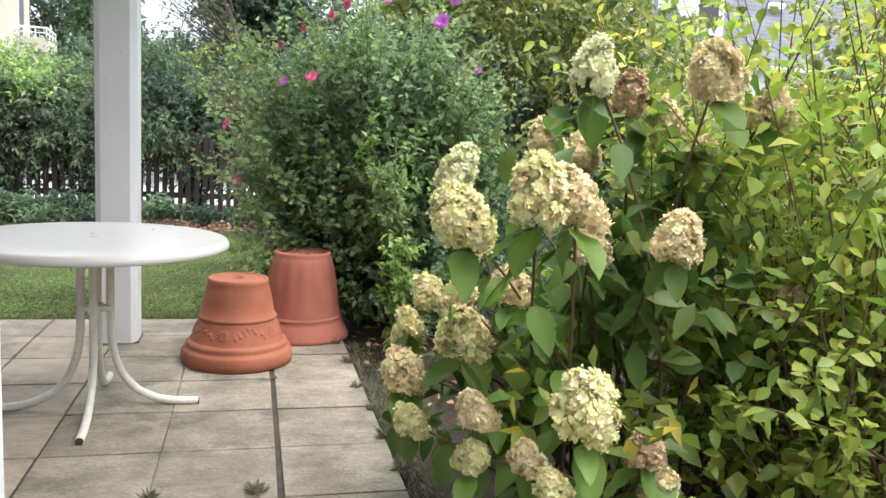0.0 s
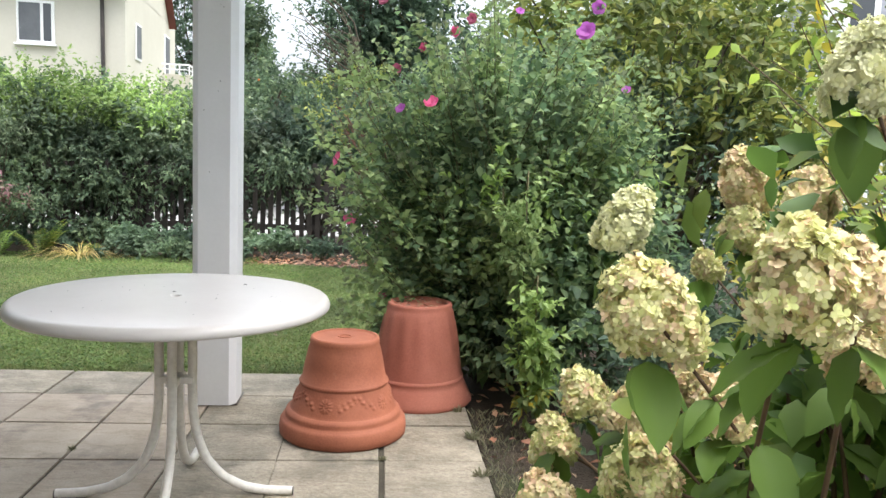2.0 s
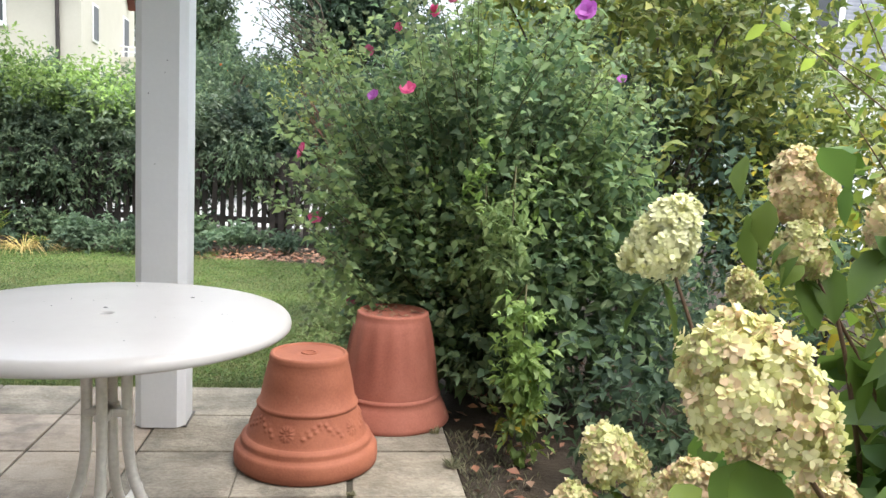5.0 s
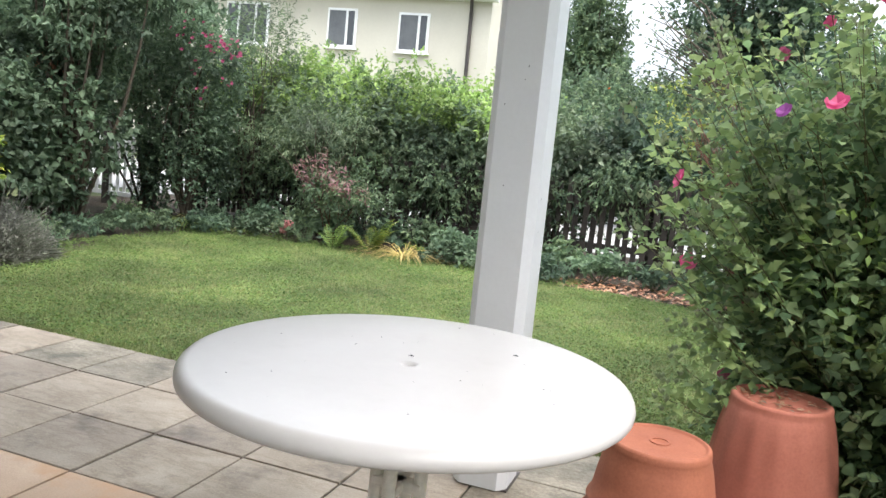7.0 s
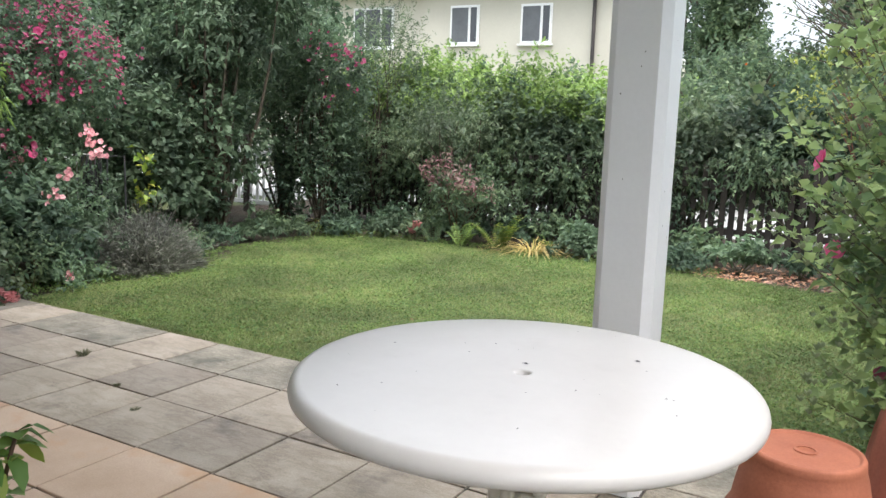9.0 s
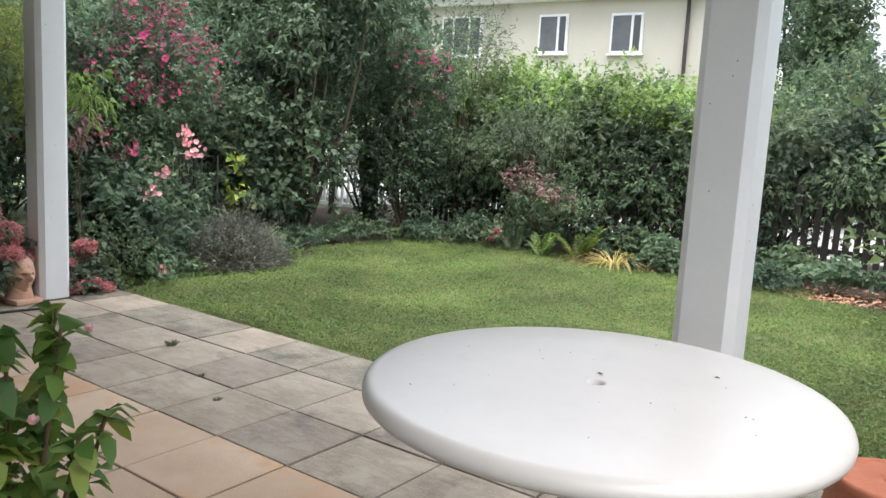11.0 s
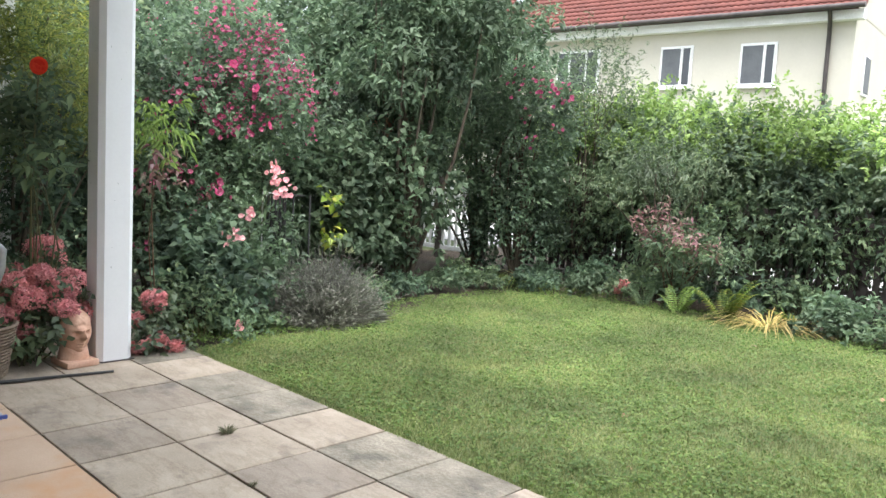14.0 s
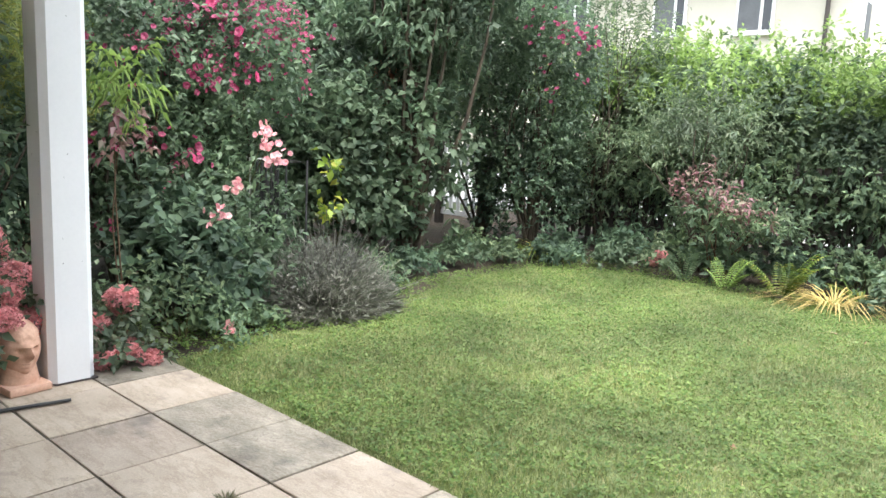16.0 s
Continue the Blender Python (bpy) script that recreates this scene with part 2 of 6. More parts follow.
L_BLADE = leafy("grass_blade", [(0.105, 0.14, 0.052), (0.165, 0.205, 0.075), (0.225, 0.255, 0.105), (0.36, 0.34, 0.19)], patch=0.3, patch_scale=1.3, gain=(0.97, 1.02, 0.98))
L_DRY = leafy("dry_blade", [(0.24, 0.20, 0.10), (0.32, 0.27, 0.14), (0.20, 0.19, 0.08)])
L_CLOVER = leafy("clover_leaf", [(0.055, 0.10, 0.03), (0.085, 0.14, 0.04), (0.125, 0.18, 0.05), (0.17, 0.22, 0.075)], gain=(1.16, 1.16, 1.2), patch=0.32, patch_scale=1.3, spec=0.3, rough=0.6)
L_LITTER = leafy("fallen_leaf", [(0.12, 0.06, 0.03), (0.24, 0.11, 0.045), (0.33, 0.20, 0.09), (0.16, 0.11, 0.06)], glow=0.1)
P_CREAM = leafy("cream_floret", [(0.58, 0.60, 0.25), (0.70, 0.68, 0.36), (0.76, 0.72, 0.45), (0.60, 0.63, 0.27), (0.76, 0.66, 0.40), (0.74, 0.54, 0.38)], rough=0.7, glow=0.25, patch=0.12, patch_scale=14)
P_BLUSH = leafy("blush_floret", [(0.74, 0.66, 0.39), (0.79, 0.67, 0.45), (0.76, 0.55, 0.40), (0.64, 0.62, 0.32), (0.79, 0.72, 0.46)], rough=0.7, glow=0.25, patch=0.18, patch_scale=14)
P_WHITE = leafy("white_floret", [(0.74, 0.74, 0.46), (0.80, 0.79, 0.56), (0.66, 0.67, 0.36)], rough=0.7, glow=0.25, patch=0.1, patch_scale=14)
P_RUST = leafy("faded_floret", [(0.50, 0.33, 0.21), (0.60, 0.44, 0.29), (0.55, 0.49, 0.29)], rough=0.8, glow=0.2, patch=0.2, patch_scale=14)
P_PINK = leafy("hot_pink_petal", [(0.60, 0.045, 0.19), (0.72, 0.09, 0.27), (0.78, 0.18, 0.38)], rough=0.6, patch=0.1)
P_ROSE = leafy("rose_petal", [(0.27, 0.035, 0.105), (0.39, 0.07, 0.16), (0.48, 0.14, 0.24)], rough=0.6, patch=0.15)
P_PALE = leafy("pale_rose_petal", [(0.76, 0.30, 0.38), (0.82, 0.46, 0.50), (0.84, 0.62, 0.62)], rough=0.6, patch=0.1)
P_VIOLET = leafy("violet_petal", [(0.42, 0.08, 0.42), (0.52, 0.16, 0.55)], rough=0.6, patch=0.1)
P_RED = leafy("scarlet_petal", [(0.75, 0.03, 0.015), (0.85, 0.07, 0.03)], rough=0.6, patch=0.1)
P_SEDUM = leafy("sedum_floret", [(0.66, 0.25, 0.27), (0.72, 0.31, 0.33), (0.78, 0.40, 0.41), (0.60, 0.20, 0.23)], rough=0.8, patch=0.15, patch_scale=12)
P_ORANGE = leafy("rowan_berry", [(0.50, 0.10, 0.02), (0.60, 0.17, 0.03)], rough=0.5, patch=0.1)
L_WEED = leafy("weed_leaf", [(0.10, 0.115, 0.055), (0.15, 0.155, 0.07), (0.21, 0.20, 0.10)], rough=0.7)
P_BUD = leafy("hibiscus_bud", [(0.16, 0.20, 0.11), (0.24, 0.28, 0.17)], rough=0.7, patch=0.1)

# ---- builders ----


def thing(name, at, label, category, group="", kind=""):
    ob = new(name)
    ob.location = at
    ob.empty_display_size = 0.1
    return tagged(ob, label, category, group, kind)


def put(name, me, material, parent=None, label=""):
    me.materials.clear()
    me.materials.append(material)
    ob = new(name, me)
    ob.parent = parent
    return tagged(ob, label)


def part(name, bm, material, parent=None, label="", smooth=False):
    me = bpy.data.meshes.new(name)
    crisp = [len(e.link_faces) == 2 and e.calc_face_angle(0) > 0.75 for e in bm.edges]
    bm.to_mesh(me)
    bm.free()
    if smooth:
        me.shade_smooth()
        for e, c in zip(me.edges, crisp):
            e.use_edge_sharp = c
    return put(name, me, material, parent, label)


class Heap:
    """Gathers vertices and faces of many small pieces, and makes one mesh of them."""

    def __init__(self):
        self.v, self.f, self.n = [], [], 0

    def add(self, v, f):
        v, f = np.asarray(v, float).reshape(-1, 3), np.asarray(f, int)
        self.v.append(v)
        self.f.append(f + self.n)
        self.n += len(v)
        return self

    def mesh(self, name, smooth=False):
        me = bpy.data.meshes.new(name)
        v = np.concatenate(self.v)
        loops = np.concatenate([f.ravel() for f in self.f])
        sizes = np.concatenate([np.full(len(f), f.shape[1]) for f in self.f])
        me.vertices.add(len(v))
        me.vertices.foreach_set("co", v.astype(np.float32).ravel())
        me.loops.add(len(loops))
        me.loops.foreach_set("vertex_index", loops.astype(np.int32))
        me.polygons.add(len(sizes))
        me.polygons.foreach_set("loop_start", (np.cumsum(sizes) - sizes).astype(np.int32))
        me.polygons.foreach_set("loop_total", sizes.astype(np.int32))
        me.update(calc_edges=True)
        me.validate()
        if smooth:
            me.shade_smooth()
        return me


def unit(a):
    return a / np.maximum(1e-9, np.linalg.norm(a, axis=-1, keepdims=True))


def tube(heap, pts, radii, sides=6, cap=True):
    """A tapered tube along points."""
    p = np.asarray(pts, float)
    r = np.broadcast_to(np.asarray(radii, float), (len(p),))
    d = unit(np.gradient(p, axis=0))
    ref = np.where(np.abs(d[:, 2:3]) > 0.9, [[1.0, 0, 0]], [[0, 0, 1.0]])
    a = unit(np.cross(d, ref))
    for k in range(1, len(a)):
        a[k] = a[k - 1] - d[k] * np.dot(a[k - 1], d[k])
        a[k] /= max(1e-9, np.linalg.norm(a[k]))
    b = np.cross(d, a)
    th = np.arange(sides) * 2 * np.pi / sides
    ring = a[:, None] * np.cos(th)[None, :, None] + b[:, None] * np.sin(th)[None, :, None]
    v = (p[:, None] + ring * r[:, None, None]).reshape(-1, 3)
    f = []
    for k in range(len(p) - 1):
        for s in range(sides):
            s2 = (s + 1) % sides
            f.append((k * sides + s, k * sides + s2, (k + 1) * sides + s2, (k + 1) * sides + s))
    heap.add(v, f)
    if cap:
        for k in (0, len(p) - 1):
            c = np.vstack([v[k * sides:(k + 1) * sides], p[k:k + 1]])
            heap.add(c, [(s, (s + 1) % sides, sides) for s in range(sides)])
    return heap


def leaves(heap, p, d, nrm, length, width, fold=0.12, droop=0.15, fine=False, lobe=0.36):
    """Leaves: base points, directions, rough normals, sizes. Four triangles each when fine, else two."""
    p, d = np.asarray(p, float), unit(np.asarray(d, float))
    side = unit(np.cross(d, nrm))
    up = np.cross(side, d)
    n = len(p)
    length = np.broadcast_to(length, (n,))[:, None]
    width = np.broadcast_to(width, (n,))[:, None]
    tip = p + d * length + np.array([0, 0, -1]) * droop * length
    mid = p + d * length * 0.45
    left, right = mid + side * width / 2 + up * fold * width, mid - side * width / 2 + up * fold * width
    i = np.arange(n)[:, None]
    if fine:
        v = np.stack([p, left, mid, right, tip, mid * 0.45 + tip * 0.55 + side * width * lobe + up * fold * width * 0.7, mid * 0.45 + tip * 0.55 - side * width * lobe + up * fold * width * 0.7], 1).reshape(-1, 3)
        i = i * 7
        heap.add(v, np.concatenate([i + [0, 2, 1], i + [0, 3, 2], i + [2, 5, 1], i + [2, 3, 6], i + [2, 4, 5], i + [2, 6, 4]]))
    else:
        v = np.stack([p, left, tip, right], 1).reshape(-1, 3)
        i = i * 4
        heap.add(v, np.concatenate([i + [0, 2, 1], i + [0, 3, 2]]))


def sprigs(heap, blobs, count, per, leaf, seed, ratio=0.5, twig=0.22, up=0.5, shell=0.3, droop=0.2, fine=False, low=-0.5, lumps=0.22, jitter=0.35, out=0.4):
    """Sprays of leaves over the outside of a few ellipsoids (x, y, z, rx, ry, rz). Returns the sprays' feet and ways."""
    rs = np.random.RandomState(seed)
    b = np.asarray(blobs, float)
    w = (b[:, 3] * b[:, 4] + b[:, 4] * b[:, 5] + b[:, 3] * b[:, 5])
    k = rs.choice(len(b), count, p=w / w.sum())
    d = unit(rs.normal(size=(count * 4, 3)))
    d = d[d[:, 2] > low][:count]
    k = k[:len(d)]
    wob = np.sin(d[:, 0] * 5 + k * 1.7 + seed) * np.sin(d[:, 1] * 6 + k * 2.3) + 0.6 * np.sin(d[:, 2] * 9 + k + seed * 0.7) * np.sin(d[:, 0] * 11 + 1.3)
    r = (1 - shell * np.abs(rs.normal(size=len(d))) * 0.8) * (1 + lumps * wob)
    c = b[k, :3] + d * b[k, 3:6] * np.clip(r, 0.1, 1.5)[:, None]
    a = unit(d * out + np.array([0, 0, up]) + rs.normal(size=d.shape) * jitter)
    n = len(d) * per
    t = rs.uniform(0, 1, (len(d), per, 1))
    base = (c[:, None] + a[:, None] * t * twig * rs.uniform(0.6, 1.3, (len(d), 1, 1))).reshape(n, 3)
    perp = unit(rs.normal(size=(n, 3)))
    ax = np.repeat(a, per, 0)
    way = unit(ax * 0.45 + perp * 0.9)
    nrm = unit(np.repeat(d, per, 0) * 0.5 + np.array([0, 0, 0.7]) + rs.normal(size=(n, 3)) * 0.4)
    size = leaf * rs.uniform(0.6, 1.25, n)
    leaves(heap, base, way, nrm, size, size * ratio * rs.uniform(0.85, 1.15, n), 0.15, droop, fine)
    return c, a


def branches(heap, foot, tips, r0, r1, seed, sides=5, sag=0.0, steps=5):
    rs = np.random.RandomState(seed)
    foot = np.asarray(foot, float)
    for tip in np.asarray(tips, float):
        f = foot + rs.normal(size=3) * [r0 * 2, r0 * 2, 0]
        t = np.linspace(0, 1, steps)[:, None]
        bend = rs.normal(size=3) * 0.06 * np.linalg.norm(tip - f)
        pts = f + (tip - f) * np.hstack([t ** 1.3, t ** 1.3, t ** 0.85]) + bend * np.sin(t * np.pi)
        pts[:, 2] -= sag * (t[:, 0] ** 2)
        tube(heap, pts, np.linspace(r0, r1, steps), sides, False)


def box_bm(bm, x0, x1, y0, y1, z0, z1, bevel=0.0):
    r = bmesh.ops.create_cube(bm, size=1.0)
    bmesh.ops.scale(bm, vec=(x1 - x0, y1 - y0, z1 - z0), verts=r["verts"])
    bmesh.ops.translate(bm, vec=((x0 + x1) / 2, (y0 + y1) / 2, (z0 + z1) / 2), verts=r["verts"])
    if bevel:
        e = {e for v in r["verts"] for e in v.link_edges}
        bmesh.ops.bevel(bm, geom=list(e), offset=bevel, segments=2, affect="EDGES", profile=0.5)
    return bm


def box(x0, x1, y0, y1, z0, z1, bevel=0.0):
    return box_bm(bmesh.new(), x0, x1, y0, y1, z0, z1, bevel)


def lathe(profile, segs=48, relief=None):
    """A turned body from (radius, height) rows."""
    bm = bmesh.new()
    rings = []
    for r, z in profile:
        ring = []
        for s in range(segs):
            a = 2 * math.pi * s / segs
            rr = r + (relief(a, z) if relief else 0)
            ring.append(bm.verts.new((rr * math.cos(a), rr * math.sin(a), z)))
        rings.append(ring)
    for u, v in zip(rings, rings[1:]):
        for s in range(segs):
            bm.faces.new((u[s], u[(s + 1) % segs], v[(s + 1) % segs], v[s]))
    return bm


def polygon(points, z, thick, name, material, label="", kind="structure"):
    bm = bmesh.new()
    f = bm.faces.new([bm.verts.new((x, y, z)) for x, y in points])
    if f.normal.z < 0:
        f.normal_flip()
    ex = bmesh.ops.extrude_face_region(bm, geom=[f])
    bmesh.ops.translate(bm, vec=(0, 0, -thick), verts=[v for v in ex["geom"] if isinstance(v, bmesh.types.BMVert)])
    bmesh.ops.recalc_face_normals(bm, faces=bm.faces)
    bmesh.ops.triangulate(bm, faces=[g for g in bm.faces if len(g.verts) > 4])
    ob = part(name, bm, material)
    return tagged(ob, label, name.replace("_", " "), kind=kind)


def petals(heap, c, nrm, r, count=5, cup=0.35, seed=0, rings=1):
    """A flower of broad petals round c, facing nrm."""
    rs = np.random.RandomState(seed)
    nrm = unit(np.asarray(nrm, float))
    a = unit(np.cross(nrm, [0.3, 0.5, 0.8]))
    b = np.cross(nrm, a)
    for ring in range(rings):
        rad, lift = r * (1 - 0.3 * ring), cup * (1 + 0.9 * ring)
        for k in range(count):
            th = 2 * math.pi * (k + 0.5 * ring) / count + rs.uniform(-0.15, 0.15)
            out, side = a * math.cos(th) + b * math.sin(th), -a * math.sin(th) + b * math.cos(th)
            w = rad * 0.62
            v = [c, c + out * rad * 0.62 + side * w + nrm * rad * lift * 0.6, c + out * rad + side * w * 0.35 + nrm * rad * lift,
                 c + out * rad - side * w * 0.35 + nrm * rad * lift, c + out * rad * 0.62 - side * w + nrm * rad * lift * 0.6]
            heap.add(v, [(0, 1, 2), (0, 2, 3), (0, 3, 4)])

# ---- ground and terrace ----
ground = part("ground", box(-600, 600, -600, 600, -0.6, -0.06), FIELD)
tagged(ground, "grassy ground reaching to the horizon", "ground", kind="structure")
bed = polygon([(-9, 4.0), (-9, 12.4), (6, 12.4), (6, -2), (0.56, -2), (0.56, 4.9), (-5.1, 4.9), (-5.1, 4.0)], -0.035, 0.02, "ground_bed", SOIL, "dark soil of the planted borders")
LAWN = [(-4.95, 4.87), (-5.15, 5.4), (-4.95, 6.15), (-5.3, 6.95), (-5.5, 7.6), (-5.55, 8.7), (-4.8, 9.2), (-3.5, 9.22), (-2.5, 9.1), (-1.5, 9.02), (-0.6, 9.0), (0.05, 8.75), (0.25, 7.6), (0.4, 6.3), (0.45, 5.3), (0.3, 4.87)]
lawn = polygon(LAWN, -0.016, 0.02, "ground_lawn", TURF, "short mown lawn with yellowed patches")
street = part("road", box(-60, 60, 12.6, 21, -0.055, -0.045), STREET)
tagged(street, "pale street surface behind the garden fence", "road", kind="structure")
terrace = part("pavement", box(-7.0, 0.535, -2.2, 4.855, -0.058, -0.008), MORTAR)
tagged(terrace, "terrace of square concrete slabs with dark joints", "pavement", kind="structure")

# ---- the house that the terrace belongs to ----
tagged(part("wall_house_end", box(-0.85, -0.537, -2.2, 2.02, -0.05, 2.75, 0.006), PLASTER_W), "white plastered corner of the house", "wall", kind="structure")
tagged(part("wall_house_front", box(-7.4, -0.85, 1.72, 2.02, -0.05, 2.75), PLASTER_W), "white plastered house wall behind the terrace", "wall", kind="structure")
tagged(part("wall_house_back", box(-0.537, 3.0, -2.5, -2.2, -0.05, 2.75), PLASTER_W), "white plastered house wall", "wall", kind="structure")
tagged(part("wall_partition", box(-7.39, -7.15, 2.02, 4.5, -0.05, 2.75), PLASTER_W), "white partition wall at the end of the terrace", "wall", kind="structure")
# Unseen slab assumed above the columns; its reach is set to shade the table.
tagged(part("ceiling_terrace", box(-7.4, 0.5, -2.5, 4.5, 2.75, 2.95), PLASTER_W), "unseen white slab added over the terrace to shade it", "ceiling", kind="structure")


def column(at, label):
    c = thing("column", at, label, "column", "white terrace columns", "structure")
    bm = bmesh.new()
    w, ch = 0.101, 0.030
    ring = [(w, -w + ch), (w, w - ch), (w - ch, w), (-w + ch, w), (-w, w - ch), (-w, -w + ch), (-w + ch, -w), (w - ch, -w)]
    lo = [bm.verts.new((x, y, 0.005)) for x, y in ring]
    hi = [bm.verts.new((x, y, 2.75)) for x, y in ring]
    for k in range(8):
        bm.faces.new((lo[k], lo[(k + 1) % 8], hi[(k + 1) % 8], hi[k]))
    bm.faces.new(hi)
    bm.faces.new(lo[::-1])
    part("shaft", bm, WHITE, c)
    # Dark slip added at the foot to draw the dark corner there.
    part("foot_plate", box(-0.085, 0.1075, -0.085, 0.1075, 0.0, 0.007, 0.002), GUTTER, c, "thin dark slip added for the dark corner at the foot")
    spots = Heap()
    rs = np.random.RandomState(int(abs(at[0]) * 10))
    for k in range(26):
        s, z = rs.uniform(0.0008, 0.002), rs.uniform(0.15, 2.4)
        x = rs.uniform(-0.06, 0.06)
        if k % 3:
            q, n2 = np.array([x, -w - 0.0015, z]), np.array([[s, 0, 0], [0, 0, s * 1.5]])
        else:
            q, n2 = np.array([w + 0.0015, x, z]), np.array([[0, s, 0], [0, 0, s * 1.5]])
        spots.add([q - n2[0] - n2[1], q + n2[0] - n2[1], q + n2[0] + n2[1], q - n2[0] + n2[1]], [(0, 1, 2, 3)])
    put("paint_chips", spots.mesh("paint_chips"), IRON, c, "small dark chips in the paint")
    return c


column((-0.648, 4.385, 0), "white painted square column with chamfered edges")
column((-5.03, 4.37, 0), "white painted square column beside the rose bed")

# ---- the round garden table ----
table = thing("garden_table", (-0.571, 3.324, -0.006), "round white enamelled garden table on curved tube legs", "table")
R = 0.512
top_profile = [(0.016, 0.678), (R - 0.03, 0.678), (R - 0.010, 0.672), (R - 0.004, 0.670), (R, 0.674), (R + 0.001, 0.683), (R - 0.001, 0.691), (R - 0.005, 0.698), (R - 0.011, 0.7035), (R - 0.018, 0.7068), (R - 0.026, 0.708), (0.3, 0.708), (0.1, 0.708), (0.03, 0.708), (0.024, 0.708), (0.0225, 0.708), (0.0205, 0.707), (0.016, 0.704), (0.016, 0.678)]
part("tabletop", lathe(top_profile, 96), TABLE_WHITE, table, smooth=True)
part("umbrella_hole_plug", lathe([(0.0, 0.694), (0.0155, 0.694), (0.0155, 0.690)], 16), GALV, table, "grey plug in the parasol hole")
for k in range(4):
    a = math.radians(-88 + 90 * k)
    d = np.array([math.cos(a), math.sin(a), 0])
    h = Heap()
    pts = [d * 0.055 + [0, 0, 0.66], d * 0.055 + [0, 0, 0.40], d * 0.057 + [0, 0, 0.31], d * 0.07 + [0, 0, 0.22], d * 0.10 + [0, 0, 0.14], d * 0.155 + [0, 0, 0.075], d * 0.225 + [0, 0, 0.038], d * 0.30 + [0, 0, 0.022], d * 0.395 + [0, 0, 0.018]]
    p = np.array(pts)
    t = np.linspace(0, len(p) - 1, 33)
    fine_p = np.stack([np.interp(t, np.arange(len(p)), p[:, c]) for c in range(3)], 1)
    fine_p[1:-1] = (fine_p[:-2] + fine_p[1:-1] * 2 + fine_p[2:]) / 4
    tube(h, fine_p, 0.016, 12)
    put("leg", h.mesh("leg", True), LEG_WHITE, table)
    cap = Heap()
    tube(cap, [p[-1] - d * 0.004, p[-1] + d * 0.004], 0.0145, 12)
    put("end_cap", cap.mesh("end_cap"), GUTTER, table, "dark open tube end")
for z in (0.60, 0.42):
    part("clamp", box(-0.062, 0.062, -0.02, 0.02, z - 0.012, z + 0.012, 0.004), LEG_WHITE, table)
    part("clamp", box(-0.02, 0.02, -0.062, 0.062, z - 0.012, z + 0.012, 0.004), LEG_WHITE, table)
part("bracket", box(-0.30, 0.30, -0.03, 0.03, 0.652, 0.672, 0.004), LEG_WHITE, table, "flat steel bar under the tabletop")
crumbs = Heap()
rs = np.random.RandomState(5)
for k in range(22):
    a, q = rs.uniform(0, 6.28), R * 0.9 * math.sqrt(rs.uniform())
    s = rs.uniform(0.0006, 0.0017)
    c = np.array([q * math.cos(a), q * math.sin(a), 0.7095])
    th = rs.uniform(0, 3)
    u, v = np.array([math.cos(th), math.sin(th), 0]) * s * 1.8, np.array([-math.sin(th), math.cos(th), 0]) * s
    crumbs.add([c - u - v * 0.6, c + u * 0.9 - v, c + u + v * 0.7, c - u * 0.5 + v, c + [0, 0, s]], [(0, 1, 4), (1, 2, 4), (2, 3, 4), (3, 0, 4)])
for c in ((-0.02, 0.06, 0.7095), (0.19, 0.235, 0.7095)):
    c = np.array(c)
    crumbs.add([c + [-0.008, -0.003, 0], c + [0.007, -0.003, 0], c + [0.006, 0.003, 0], c + [-0.005, 0.004, 0], c + [0, 0, 0.003]], [(0, 1, 4), (1, 2, 4), (2, 3, 4), (3, 0, 4)])
dirt = put("plant_crumbs", crumbs.mesh("plant_crumbs"), IRON)
dirt.location = (-0.571, 3.324, -0.006)
tagged(dirt, "dark plant crumbs scattered on the white tabletop", "crumbs", kind="stuff")

# ---- upturned terracotta pots ----


def band(z0, z1, depth):
    """Relief of five rosettes with leafy garlands between them."""
    def relief(a, z):
        if not z0 < z < z1:
            return 0
        u = (a * 5 / math.pi) % 2 - 1
        dx, dz = u * math.pi / 5 * 0.21, z - (z0 + z1) / 2 + 0.004
        rad, th = math.hypot(dx, dz), math.atan2(dz, dx)
        rose = max(0.0, 1 - (rad / 0.03) ** 4) * (0.55 + 0.45 * math.cos(th * 11)) * (0.4 + 0.6 * min(1, rad / 0.012))
        arch = (z0 + z1) / 2 + 0.026 - 0.05 * (1 - abs(u)) / 0.7
        leaf = math.exp(-((z - arch) / 0.013) ** 2) * max(0.0, min(1.0, (abs(u) - 0.32) * 6)) * (0.5 + 0.5 * math.sin(dx * 210 + z * 130)) * (0.6 + 0.4 * math.sin(z * 260 - dx * 110))
        return depth * (rose + 1.3 * leaf)
    return relief


pot_a = thing("terracotta_pot", (-0.03, 3.985, 0), "upturned terracotta pot with a garland band", "flower pot", "upturned pots")
prof = [(0.225, 0.0), (0.262, 0.0), (0.271, 0.008), (0.273, 0.03), (0.270, 0.062), (0.262, 0.074), (0.250, 0.080), (0.246, 0.088), (0.248, 0.098), (0.243, 0.108), (0.228, 0.116)]
prof += [(0.224 - 0.037 * k / 30, 0.122 + 0.098 * k / 30) for k in range(31)]
prof += [(0.190, 0.223), (0.192, 0.230), (0.188, 0.237), (0.180, 0.242), (0.169, 0.305), (0.156, 0.365), (0.1475, 0.392), (0.1485, 0.398), (0.147, 0.414), (0.143, 0.4205), (0.137, 0.422), (0.133, 0.421), (0.131, 0.4155), (0.126, 0.4145), (0.05, 0.4165), (0.022, 0.4165), (0.018, 0.412), (0.0, 0.412)]
part("rim", lathe(prof[:11], 96), TERRA, pot_a, smooth=True)
